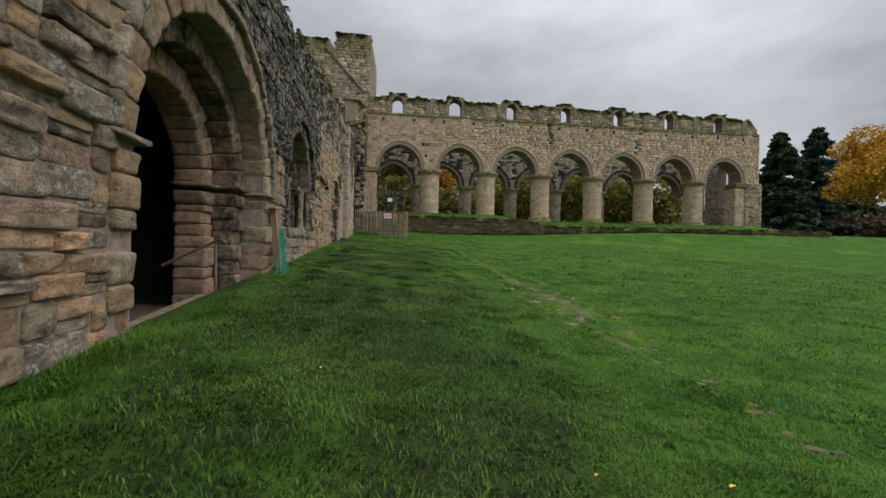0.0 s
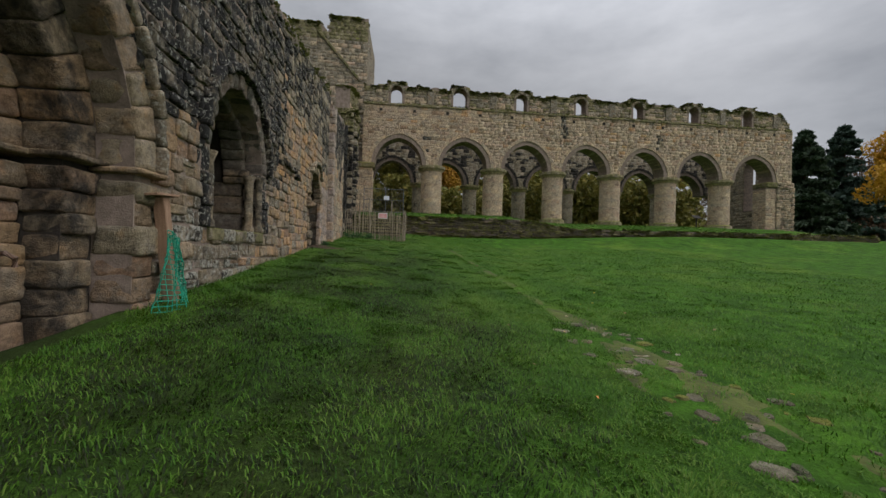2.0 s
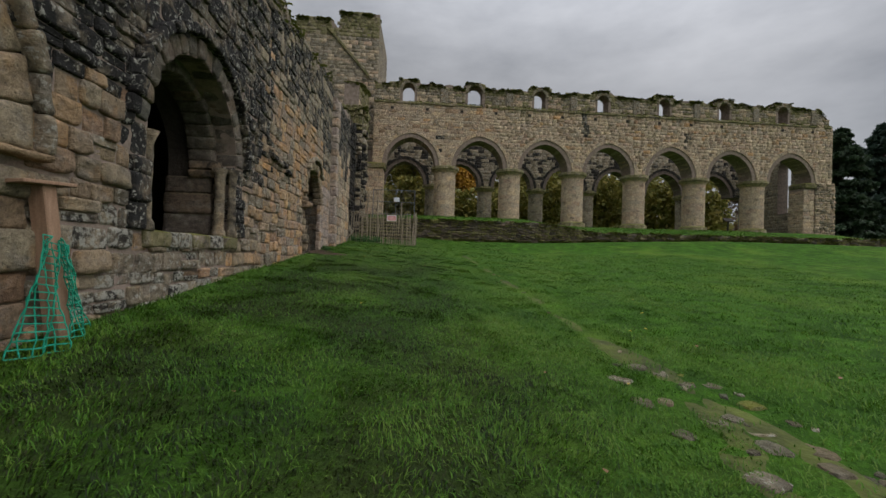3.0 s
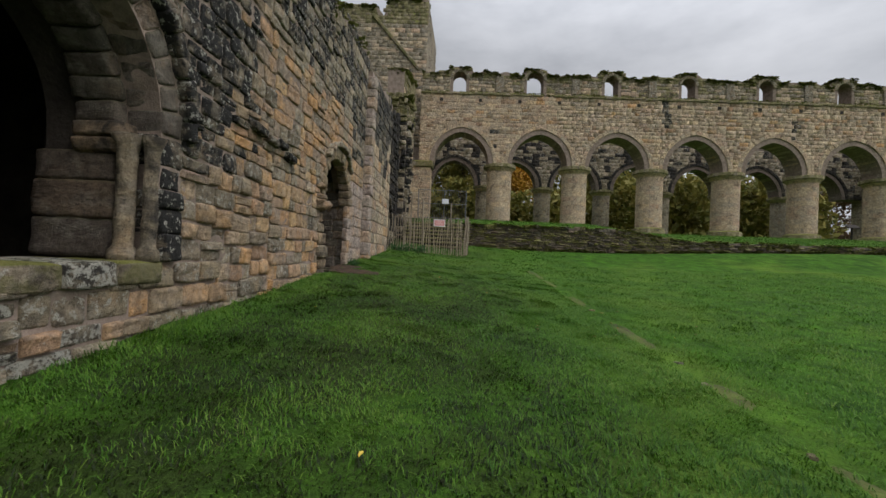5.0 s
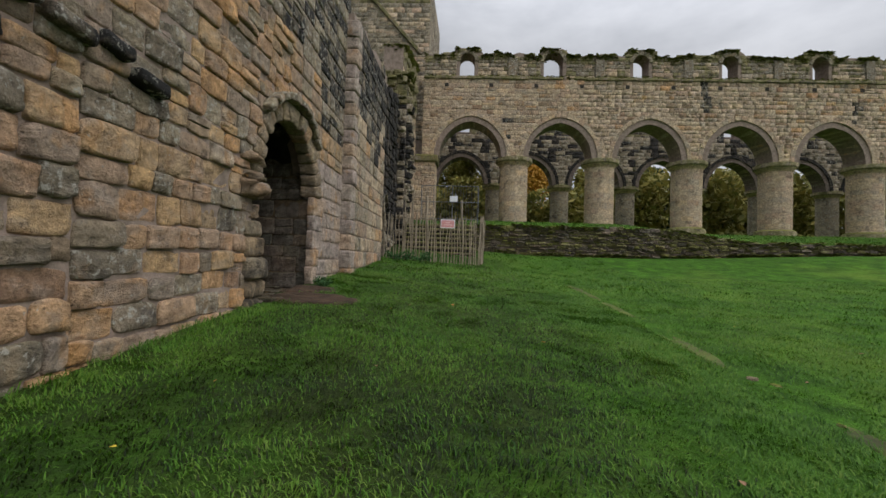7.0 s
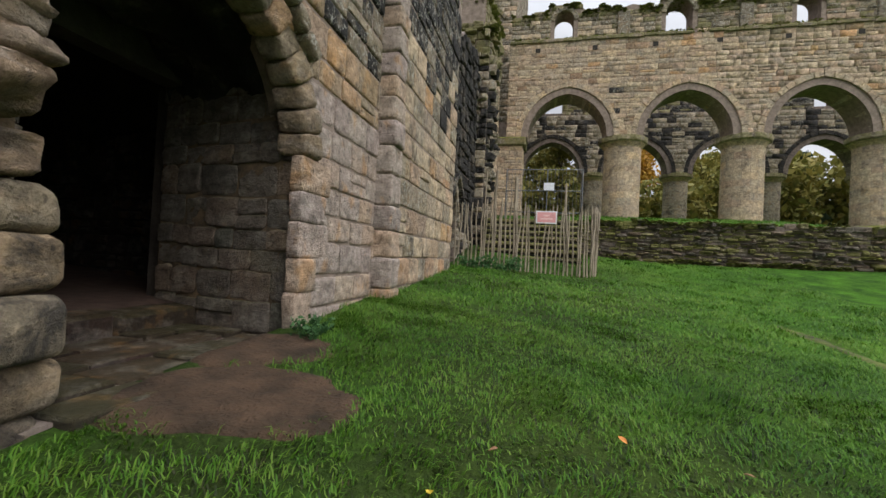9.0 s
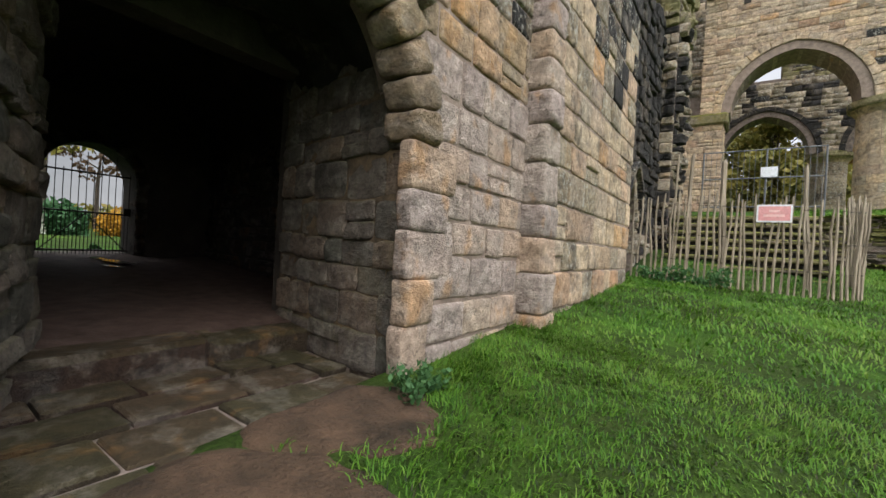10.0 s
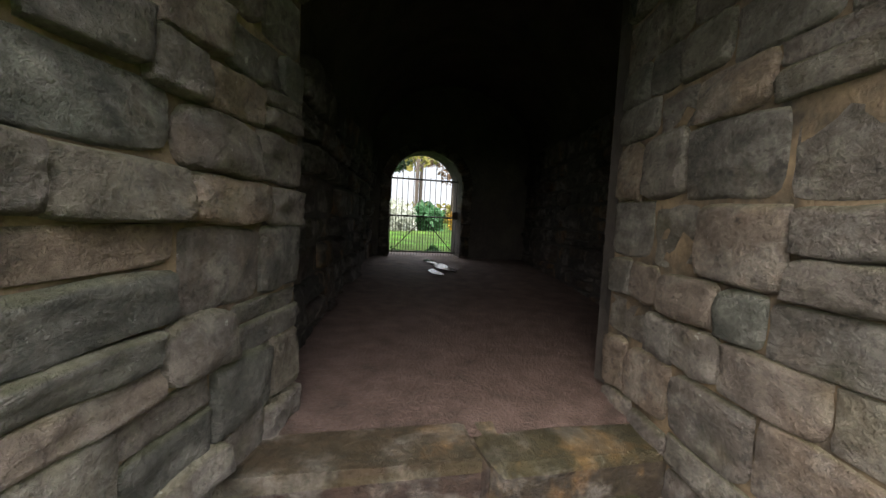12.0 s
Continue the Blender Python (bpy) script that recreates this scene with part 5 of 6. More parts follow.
def bare(x, y):
    """How bare the turf is: soil at the passage door, stones of the drain line, trodden ground."""
    d = min(math.hypot(x - cx, y - cy) / size for cx, cy, size, _ in SOIL_SPOTS)
    b = 1 - smooth(0.75, 1.25, d + 0.35 * noise.noise(Vector((x * 3, y * 3, 1))))
    if 3.4 < y < 20:
        w = drain_half(y)
        b = max(b, (1 - smooth(w * 0.7, w * 1.15, abs(x - 4.66))) * (0.45 + 0.5 * smooth(-0.1, 0.25, noise.noise(Vector((x * 2.6, y * 2.6, 41))))))
    return b


# the worn path, and where shading is put into the grass colour
def trodden(x, y):
    return (1 - smooth(2.9, 4.2, x + 0.9 * noise.noise(Vector((x * 0.6, y * 0.6, 5))))) * (0.35 + 0.65 * smooth(-0.35, 0.1, noise.noise(Vector((x * 0.8, y * 0.8, 12))))) * smooth(0.2, 0.8, x) * (1 - 0.5 * smooth(13.5, 16.5, y))


def clump(x, y):
    """Turf grows in small tufts with darker gaps between."""
    c = 0.65 * noise.noise(Vector((x * 9, y * 9, 31))) + 0.5 * noise.noise(Vector((x * 23, y * 23, 32)))
    return 0.35 + 0.65 * smooth(-0.25, 0.12, c)


def grass(name, n, x0, x1, y0, y1, lo, hi, width, label, keep=lambda x, y: 1.0, mat=None):
    xs, ys = npr.uniform(x0, x1, n), npr.uniform(y0, y1, n)
    P = np.array([(x, y, ground_z(x, y)) for x, y in zip(xs, ys) if rng.random() < (1 - bare(x, y)) * keep(x, y) * clump(x, y)])
    m = len(P)
    patch = np.array([noise.noise(Vector((p[0] * 1.1, p[1] * 1.1, 7))) for p in P])
    tuft = np.array([noise.noise(Vector((p[0] * 3.7, p[1] * 3.7, 2))) for p in P])
    fine = np.array([noise.noise(Vector((p[0] * 9, p[1] * 9, 31))) for p in P])
    L = npr.uniform(lo, hi, m) * (1.0 + 0.5 * patch + 0.6 * np.clip(tuft, -0.3, 0.6) + 0.5 * np.clip(fine, -0.5, 0.6))
    swirl = np.array([noise.noise(Vector((p[0] * 1.9, p[1] * 1.9, 21))) for p in P])
    a = swirl * 5.0 + npr.normal(0, 1.1, m)
    lean = npr.uniform(0.4, 1.75, m)
    side = np.stack([np.cos(a), np.sin(a), np.zeros(m)], 1) * (npr.uniform(0.6, 1.3, m) * width)[:, None]
    fwd = np.stack([-np.sin(a), np.cos(a), np.zeros(m)], 1)
    mid = P + fwd * (L * 0.35 * lean)[:, None] + np.array([0, 0, 1.0]) * (L * 0.6)[:, None]
    tip = P + fwd * (L * lean)[:, None] + np.array([0, 0, 1.0]) * (L * (1.0 - 0.28 * lean))[:, None]
    V = np.stack([P - side, P + side, mid + side * 0.7, mid - side * 0.7, tip], 1).reshape(-1, 3)
    i = np.arange(m) * 5
    F = np.concatenate([np.stack([i, i + 1, i + 2], 1), np.stack([i, i + 2, i + 3], 1), np.stack([i + 3, i + 2, i + 4], 1)])
    return tagged(new(name, mesh_of(name, V, F, mat or BLADES)), label, "grass", kind="stuff")


grass("lawn_grass", 90000, 4.6, 7.0, -0.5, 18.5, 0.018, 0.042, 0.0038, "short damp green lawn grass")
grass("lawn_grass", 470000, 0.15, 4.6, -0.5, 18.5, 0.018, 0.042, 0.0030, "short damp green lawn grass", lambda x, y: 1 - 0.7 * trodden(x, y))
grass("worn_shaded_grass", 320000, 0.15, 5.0, -0.5, 18.5, 0.016, 0.036, 0.0030, "worn olive-brown trodden grass, foreground shading in its colour", lambda x, y: 0.95 * trodden(x, y), WORN_SHADED)
grass("lawn_grass", 100000, 7.0, 16.0, 0.5, 22.0, 0.02, 0.05, 0.006, "short damp green lawn grass")
grass("lawn_grass", 40000, 0.2, 7.0, 18.5, 26.1, 0.025, 0.06, 0.006, "short damp green lawn grass")
grass("wall_foot_grass", 26000, 0.04, 0.5, 1.0, 22.4, 0.03, 0.075, 0.0032, "longer grass along the wall foot", lambda x, y: (1 - smooth(0.08, 0.45, x)) * (0 if 15.15 < y < 17.0 or 3.9 < y < 7.0 else 1))
grass("terrace_grass", 30000, 2.5, 26.0, 26.35, 32.3, 0.05, 0.11, 0.009, "green grass on the nave terrace")

# bare soil before the passage
for cx, cy, size, seed in SOIL_SPOTS:
    V = [(cx, cy, ground_z(cx, cy) + 0.014)]
    rings = (0.2, 0.4, 0.6, 0.8, 0.95, 1.1, 1.2)
    for ring_k in rings:
        for k in range(48):
            a = k * math.tau / 48
            rr = size * ring_k * (1 + 0.2 * math.sin(2 * a + 1 + seed) + 0.1 * math.sin(3 * a + 2) + 0.12 * noise.noise(Vector((math.cos(a) * 3, math.sin(a) * 3, seed))))
            x, y = cx + rr * math.cos(a), cy + rr * math.sin(a)
            V.append((x, y, ground_z(x, y) + (0.014 if ring_k < 1 else -0.006 if ring_k < 1.15 else -0.03) + 0.014 * noise.noise(Vector((x * 7, y * 7, 0))) + 0.008 * noise.noise(Vector((x * 19, y * 19, 4)))))
    F = [(0, 1 + k, 1 + (k + 1) % 48) for k in range(48)]
    for j in range(len(rings) - 1):
        F += [(1 + j * 48 + k, 49 + j * 48 + k, 49 + j * 48 + (k + 1) % 48, 1 + j * 48 + (k + 1) % 48) for k in range(48)]
    tagged(new("soil_patch", mesh_of("soil_patch", V, F, SOIL, True)), "bare reddish trodden soil before the passage", "soil", kind="structure")

# flat stones of an old drain showing through the turf
r_s = random.Random(21)
drain = thing("drain_stones", "line of small flat worn stones sunk in the turf", "stones", at=(4.6, 6, 0.3))
y = 2.0
while y < 15.0:
    hw = drain_half(y)
    for off in (-0.85, -0.45, -0.05, 0.4, 0.85):
        x = 4.66 + hw * (off + r_s.uniform(-0.25, 0.25))
        yy = y + r_s.uniform(-0.12, 0.12)
        thick = noise.noise(Vector((x * 1.7, yy * 1.1, 55)))
        if r_s.random() > (0.62 + 0.8 * thick if 4.8 < y < 8.0 else 0.16 if y < 4.8 else 0.08):
            continue
        big = hw > 0.25 and r_s.random() < 0.5
        L, w = r_s.uniform(0.11, 0.22) if big else r_s.uniform(0.04, 0.11), r_s.uniform(0.05, 0.10) if big else r_s.uniform(0.02, 0.05)
        bm = bmesh.new()
        n, turn = 11, r_s.uniform(-0.7, 0.7)
        z = ground_z(x, yy) + r_s.uniform(0.004, 0.014)
        top = []
        for k in range(n):
            a = k * math.tau / n
            q = Vector((w * math.copysign(abs(math.cos(a)) ** 0.6, math.cos(a)) * r_s.uniform(0.8, 1.15), L / 2 * math.copysign(abs(math.sin(a)) ** 0.6, math.sin(a)) * r_s.uniform(0.8, 1.15)))
            q.rotate(Matrix.Rotation(turn, 2))
            top.append(bm.verts.new((x + q[0], yy + q[1], z - 0.012)))
        inner = [bm.verts.new((x + (v.co.x - x) * 0.86, yy + (v.co.y - yy) * 0.86, z + r_s.uniform(-0.004, 0.006))) for v in top]
        foot = [bm.verts.new((v.co.x, v.co.y, z - 0.07)) for v in top]
        bm.faces.new(inner)
        for k in range(n):
            m = (k + 1) % n
            bm.faces.new((top[k], top[m], inner[m], inner[k]))
            bm.faces.new((foot[k], foot[m], top[m], top[k]))
        bmesh.ops.recalc_face_normals(bm, faces=bm.faces)
        d = r_s.random()
        ob = part("flat_stone", bm, PIECE["moss_face"] if d < 0.2 else PIECE["damp"] if d < 0.9 else PIECE["grey"], None)
        ob.parent = drain
        ob.matrix_parent_inverse = Matrix.Translation((-4.6, -6, -0.3))
    y += 0.2
V, F, cols = [], [], 9
for k in range(170):
    yy = 3.6 + k * 0.1
    hw = drain_half(yy) * 1.05
    for i in range(cols):
        f = 2 * i / (cols - 1) - 1
        x = 4.66 + hw * f + 0.06 * noise.noise(Vector((yy * 1.3, f, 0)))
        edge = 0.02 * smooth(0.6, 1.0, abs(f))
        V.append((x, yy, ground_z(x, yy) + 0.010 - edge - 0.03 * smooth(0.1, -0.15, noise.noise(Vector((x * 2.6, yy * 0.9, 3)))) + 0.012 * noise.noise(Vector((x * 9, yy * 9, 0)))))
    if k:
        a = cols * (k - 1)
        F += [(a + i, a + i + 1, a + cols + i + 1, a + cols + i) for i in range(cols - 1)]
tagged(new("moss_strip", mesh_of("moss_strip", V, F, MOSS, True)), "mossy soil strip along the old drain", "moss", kind="structure")

# ---- fence, sign, steps gate ----
fence = thing("paling_fence", "split chestnut paling fence wired round the steps", "fence", at=(1.5, 22.7, 1.7))


def fence_part(name, bm, mat, label=""):
    ob = part(name, bm, mat, None, label)
    ob.parent = fence
    ob.matrix_parent_inverse = Matrix.Translation((-1.5, -22.7, -1.7))
    return ob


def fence_line(t):
    """The fence's line: along the front, then round the corner and back."""
    pts = [(0.05, 22.55), (0.9, 22.6), (2.0, 22.75), (2.65, 22.85), (2.88, 23.05), (2.95, 23.5), (2.92, 24.3)]
    L = [math.dist(a, b) for a, b in zip(pts, pts[1:])]
    s = t * sum(L)
    for (a, b), d in zip(zip(pts, pts[1:]), L):
        if s <= d:
            return a[0] + (b[0] - a[0]) * s / d, a[1] + (b[1] - a[1]) * s / d
        s -= d
    return pts[-1]


def pale(x, y, h, lean, r, w=0.02):
    z = ground_z(x, y) - 0.03
    k1, k2 = r.uniform(-0.02, 0.02), r.uniform(-0.02, 0.02)
    bm = bmesh.new()
    tube(bm, [(x, y, z), (x + lean * 0.33 + k1, y + k2, z + h * 0.35), (x + lean * 0.7 - k1, y - k2, z + h * 0.72), (x + lean, y, z + h - 0.06), (x + lean + 0.004, y, z + h)],
         [w, w * 1.05, w * 0.95, w * 0.85, w * 0.3], 5)
    return bm


r_v = random.Random(31)
for k in range(50):
    t = (k + 0.5 + r_v.uniform(-0.2, 0.2)) / 50
    x, y = fence_line(t)
    fence_part("pale", pale(x, y, r_v.uniform(1.30, 1.48), r_v.uniform(-0.05, 0.06), r_v, 0.018), PALE_WOOD)
for x, y, h, l, w in ((1.3, 22.85, 1.95, -0.04, 0.045), (2.35, 23.4, 1.9, -0.08, 0.032), (0.75, 23.6, 2.1, 0.02, 0.035), (0.6, 22.9, 2.05, 0.03, 0.02)):
    fence_part("post", pale(x, y, h, l, r_v, w), PALE_WOOD, "stout split post")
for zz in (0.35, 0.75, 1.2):
    for s in (0.0, 0.012):
        bm = bmesh.new()
        tube(bm, [(fence_line(k / 40)[0], fence_line(k / 40)[1] + 0.025 * math.sin(k * 2.6 + s * 200), ground_z(*fence_line(k / 40)) + zz + s) for k in range(41)], 0.003, 4)
        fence_part("wire", bm, IRON)

sign = thing("warning_sign", "small faded red and white warning sign on the fence", "sign", at=(1.88, 22.66, 2.78))
for name, w, h, d, m in (("board", 0.2, 0.125, 0.0, SIGN_WHITE), ("face", 0.178, 0.1, -0.004, SIGN_RED)):
    ob = part(name, add_box(bmesh.new(), -w, w, d - 0.003, d + 0.003, -h, h), m, None)
    ob.parent = sign
for z, w in ((0.035, 0.06), (-0.03, 0.12)):
    ob = part("lettering", add_box(bmesh.new(), -w, w, -0.0095, -0.0045, z - 0.016, z + 0.016), SIGN_TEXT, None)
    ob.parent = sign
paper = thing("notice", "small white notice on the site panel", "sign", at=(1.95, 26.85, 4.12))
part("sheet", add_box(bmesh.new(), -0.15, 0.15, -0.006, 0.006, -0.11, 0.11), SIGN_WHITE, None).parent = paper
panel = thing("site_panel", "grey metal mesh site panel at the top of the steps", "barrier", at=(1.7, 26.9, 3.1))
z0 = ground_z(1.7, 26.9) - 3.1 - 0.03
for x in (-1.0, 0.2, 1.2):
    bm = bmesh.new()
    tube(bm, [(x, 0, z0), (x, 0, 1.55)], 0.02, 8)
    part("post", bm, GALV, None).parent = panel
for zz in (0.25, 0.9, 1.53):
    bm = bmesh.new()
    tube(bm, [(-1.0, 0, zz), (1.2, 0, zz)], 0.014, 6)
    part("rail", bm, GALV, None).parent = panel
for k in range(21):
    bm = bmesh.new()
    tube(bm, [(-0.95 + k * 0.105, 0, 0.2), (-0.95 + k * 0.105, 0, 1.53)], 0.006, 4)
    part("bar", bm, GALV, None).parent = panel

# information lectern in the nave
lect = thing("lectern_sign", "small dark interpretation lectern on a post", "sign", at=(24.4, 31.4, ground_z(24.4, 31.4)))
bm = bmesh.new()
tube(bm, [(0, 0, -0.03), (0, 0, 0.75)], 0.05, 8)
part("post", bm, IRON, None).parent = lect
bm = add_box(bmesh.new(), -0.32, 0.32, -0.2, 0.2, -0.02, 0.02, 0.008)
bm.transform(Matrix.Translation((0, 0, 0.8)) @ Matrix.Rotation(radians(35), 4, "X"))
part("panel", bm, IRON, None).parent = lect

# ---- timber post and green netting by the chapter house ----
PX, PY = 0.17, 7.58
prop = thing("timber_prop", "brown timber post with a flat head leaning on the wall", "post", at=(PX, PY, ground_z(PX, PY)))
bm = add_box(bmesh.new(), -0.055, 0.055, -0.055, 0.055, -0.03, 1.08, 0.006)
bm.transform(Matrix.Rotation(radians(-5), 4, "Y") @ Matrix.Rotation(radians(4), 4, "X"))
part("shaft", bm, RAW_WOOD, None).parent = prop
bm = add_box(bmesh.new(), -0.1, 0.09, -0.24, 0.2, 1.075, 1.1, 0.004)
bm.transform(Matrix.Rotation(radians(-5), 4, "Y") @ Matrix.Rotation(radians(4), 4, "X"))
part("head_board", bm, RAW_WOOD, None, "flat timber head board").parent = prop
net = thing("garden_netting", "bright green plastic barrier netting round the post", "netting", at=(PX, PY - 0.13, ground_z(PX, PY - 0.13)))


def net_panel(a_top, a_bot, b_top, b_bot, nu, nv, r):
    bm = bmesh.new()
    grid = [[Vector(a_top).lerp(Vector(b_top), i / nu).lerp(Vector(a_bot).lerp(Vector(b_bot), i / nu), j / nv) + Vector((0.03 * math.sin(i * 1.5 + j * 0.3) + r.uniform(-0.008, 0.008), r.uniform(-0.01, 0.01), 0)) for j in range(nv + 1)] for i in range(nu + 1)]
    for i in range(nu + 1):
        tube(bm, grid[i], 0.0045, 4)
    for j in range(nv + 1):
        tube(bm, [grid[i][j] for i in range(nu + 1)], 0.006, 4)
    return bm


r_g = random.Random(41)
part("net_panel", net_panel((0.06, -0.10, 0.74), (0.10, -0.36, -0.02), (0.10, -0.05, 0.66), (0.22, -0.08, -0.02), 6, 15, r_g), NET, None).parent = net
part("net_panel", net_panel((0.07, 0.05, 0.66), (0.16, 0.06, -0.02), (0.0, 0.10, 0.72), (0.02, 0.42, -0.02), 6, 15, r_g), NET, None).parent = net

# handrail going down into the chapter house
rail = thing("handrail", "bent steel handrail beside the chapter house steps", "handrail", at=(-0.35, 6.3, 0.2))
bm = bmesh.new()
tube(bm, [(0, 0, -0.1), (0.0, -0.03, 0.4), (0.0, -0.05, 0.86)], 0.02, 8)
part("post", bm, RAIL, None).parent = rail
bm = bmesh.new()
tube(bm, [(0.12, -0.02, 0.82), (0.13, -0.03, 0.88), (0.08, -0.05, 0.915), (0, -0.05, 0.9), (-0.6, -0.25, 0.55)], 0.02, 8)
part("grip", bm, RUST, None, "brown painted grip rail").parent = rail

# iron gate at the end of the passage
gate = thing("iron_gate", "closed dark wrought-iron bar gate", "gate", at=(-6.35, 17.15, 1.62))
for zz in (0.06, 0.62, 1.2):
    bm = bmesh.new()
    tube(bm, [(0, -0.55, zz), (0, 0.55, zz)], 0.014, 6)
    part("rail", bm, IRON, None).parent = gate
for k in range(13):
    y = -0.53 + k * 1.06 / 12
    bm = bmesh.new()
    tube(bm, [(0, y, 0.0), (0, y, 1.2 + 0.04)] if k % 2 else [(0, y, 0.0), (0, y, 1.5)], 0.006, 5)
    part("bar", bm, IRON, None).parent = gate
for k in range(12):
    y = -0.53 + (k + 0.5) * 1.06 / 12
    bm = bmesh.new()
    tube(bm, [(0, y, 0.0), (0, y, 0.62)], 0.005, 5)
    part("bar", bm, IRON, None).parent = gate
for s in (-1, 1):
    bm = bmesh.new()
    tube(bm, [(0.01, 0.0, 0.6), (0.01, s * 0.5, 0.06)], 0.008, 5)
    part("brace", bm, IRON, None).parent = gate
bm = add_box(bmesh.new(), -0.02, 0.03, 0.46, 0.55, 0.6, 0.72, 0.004)
part("lock_box", bm, IRON, None, "iron lock box").parent = gate


# ---- plants ----
def leaf_cloud(centres, radii, n, size, r, squash=1.0, droop=0.0):
    """Many small leaves round the centres: four-cornered, each turned its own way."""
    c = np.asarray(centres)
    k = r.integers(0, len(c), n)
    d = r.normal(size=(n, 3))
    d /= np.linalg.norm(d, axis=1, keepdims=True)
    rr = np.asarray(radii)[k] * r.uniform(0.35, 1.0, n) ** 0.6
    P = c[k] + d * rr[:, None] * np.array([1, 1, squash])
    P[:, 2] -= droop * rr * r.uniform(0, 1, n)
    a = r.normal(size=(n, 3))
    a /= np.linalg.norm(a, axis=1, keepdims=True)
    b = np.cross(a, r.normal(size=(n, 3)))
    b /= np.linalg.norm(b, axis=1, keepdims=True) + 1e-6
    s = size * r.uniform(0.5, 1.3, n)
    a, b = a * s[:, None], b * (s * 0.55)[:, None]
    V = np.stack([P - a, P + b, P + a, P - b], 1).reshape(-1, 3)
    return V, np.arange(4 * n).reshape(-1, 4)


def broadleaf(name, label, x, y, h, spread_r, mat, n, size, seed, trunk=0.2, bare_share=0.0, z=None):
    r = np.random.default_rng(seed)
    q = random.Random(seed)
    z = ground_z(x, y) if z is None else z
    tree = thing(name, label, "tree", at=(x, y, z))
    bm = bmesh.new()
    tube(bm, [(0, 0, -0.3), (q.uniform(-0.1, 0.1), 0, h * 0.25), (q.uniform(-0.3, 0.3), q.uniform(-0.2, 0.2), h * 0.6), (q.uniform(-0.3, 0.3), 0, h * 0.9)], [trunk, trunk * 0.8, trunk * 0.45, trunk * 0.1], 8)
    tips = []
    for k in range(14):
        a, zz = q.uniform(0, math.tau), h * q.uniform(0.25, 0.8)
        L = spread_r * q.uniform(0.55, 1.0) * (1.15 - zz / h * 0.6)
        e = Vector((math.cos(a) * L, math.sin(a) * L, zz + L * q.uniform(0.15, 0.6)))
        m = Vector((0, 0, zz)).lerp(e, 0.5) + Vector((0, 0, L * 0.1))
        tube(bm, [(0, 0, zz), m, e], [trunk * 0.35, trunk * 0.2, trunk * 0.05], 5)
        tips += [e, m]
        for _ in range(3):
            f = m.lerp(e, q.uniform(0.2, 0.9)) + Vector((q.uniform(-1, 1), q.uniform(-1, 1), q.uniform(0, 1))) * L * 0.35
            tube(bm, [m.lerp(e, 0.4), f], [trunk * 0.1, trunk * 0.03], 4)
            tips.append(f)
    tips.append(Vector((0, 0, h * 0.92)))
    part("trunk", bm, BARK, None, "grey-brown trunk and limbs").parent = tree
    rad = [spread_r * q.uniform(0.16, 0.36) for _ in tips]
    V, F = leaf_cloud([tuple(t) for t in tips], rad, n, size, r, 0.8)
    child("crown", mesh_of("crown", V, F, mat), tree).matrix_parent_inverse = Matrix()
    return tree


def conifer(name, label, x, y, h, spread_r, mat, n, size, seed, gaps=0.0):
    r = np.random.default_rng(seed)
    q = random.Random(seed)
    tree = thing(name, label, "tree", at=(x, y, ground_z(x, y)))
    bm = bmesh.new()
    tube(bm, [(0, 0, -0.3), (0, 0, h * 0.5), (0, 0, h)], [h * 0.022, h * 0.013, 0.02], 8)
    C, R = [], []
    levels = 24
    for k in range(levels):
        t = (k + 0.5) / levels
        zz = h * (0.06 + 0.92 * t)
        w = spread_r * (1 - t) ** 0.75 * q.uniform(0.75, 1.1) + 0.15
        for b in range(max(4, int(9 * (1 - t)) + 3)):
            if q.random() < gaps:
                continue
            a = q.uniform(0, math.tau)
            L = w * q.uniform(0.7, 1.1)
            e = (math.cos(a) * L, math.sin(a) * L, zz - L * 0.18)
            tube(bm, [(0, 0, zz), e], [0.04, 0.01], 4)
            for f in (0.35, 0.65, 0.95):
                C.append((e[0] * f, e[1] * f, zz + (e[2] - zz) * f))
                R.append(0.16 * spread_r * (1.2 - 0.5 * f) * (1 - t * 0.55))
    part("trunk", bm, BARK, None, "straight dark trunk and boughs").parent = tree
    V, F = leaf_cloud(C, R, n, size, r, 0.45, 0.35)
    child("crown", mesh_of("crown", V, F, mat), tree).matrix_parent_inverse = Matrix()
    return tree


conifer("fir_tree", "tall dense dark fir tree", 48.5, 45.5, 13.0, 4.9, FIR, 20000, 0.34, 1)
conifer("spruce_tree", "tall blue-green spruce with open boughs", 56, 47.5, 14.6, 5.0, SPRUCE, 14000, 0.36, 2, 0.15)
conifer("fir_tree", "tall dense dark fir tree", 54, 52, 11, 5.0, FIR, 11000, 0.38, 3)
conifer("fir_tree", "dark fir tree at the wood edge", 64, 50, 10, 5.5, FIR, 11000, 0.4, 13)
broadleaf("larch_tree", "spreading golden autumn larch with drooping boughs", 48.6, 32.5, 9.6, 5.8, GOLD, 24000, 0.17, 4, 0.3)
broadleaf("bare_tree", "bare brown autumn tree", 64, 52, 13, 4.5, BROWN, 1800, 0.18, 5, 0.2)
broadleaf("bare_tree", "bare brown autumn tree", 40, 52, 9, 3.5, BROWN, 2500, 0.2, 6, 0.2)
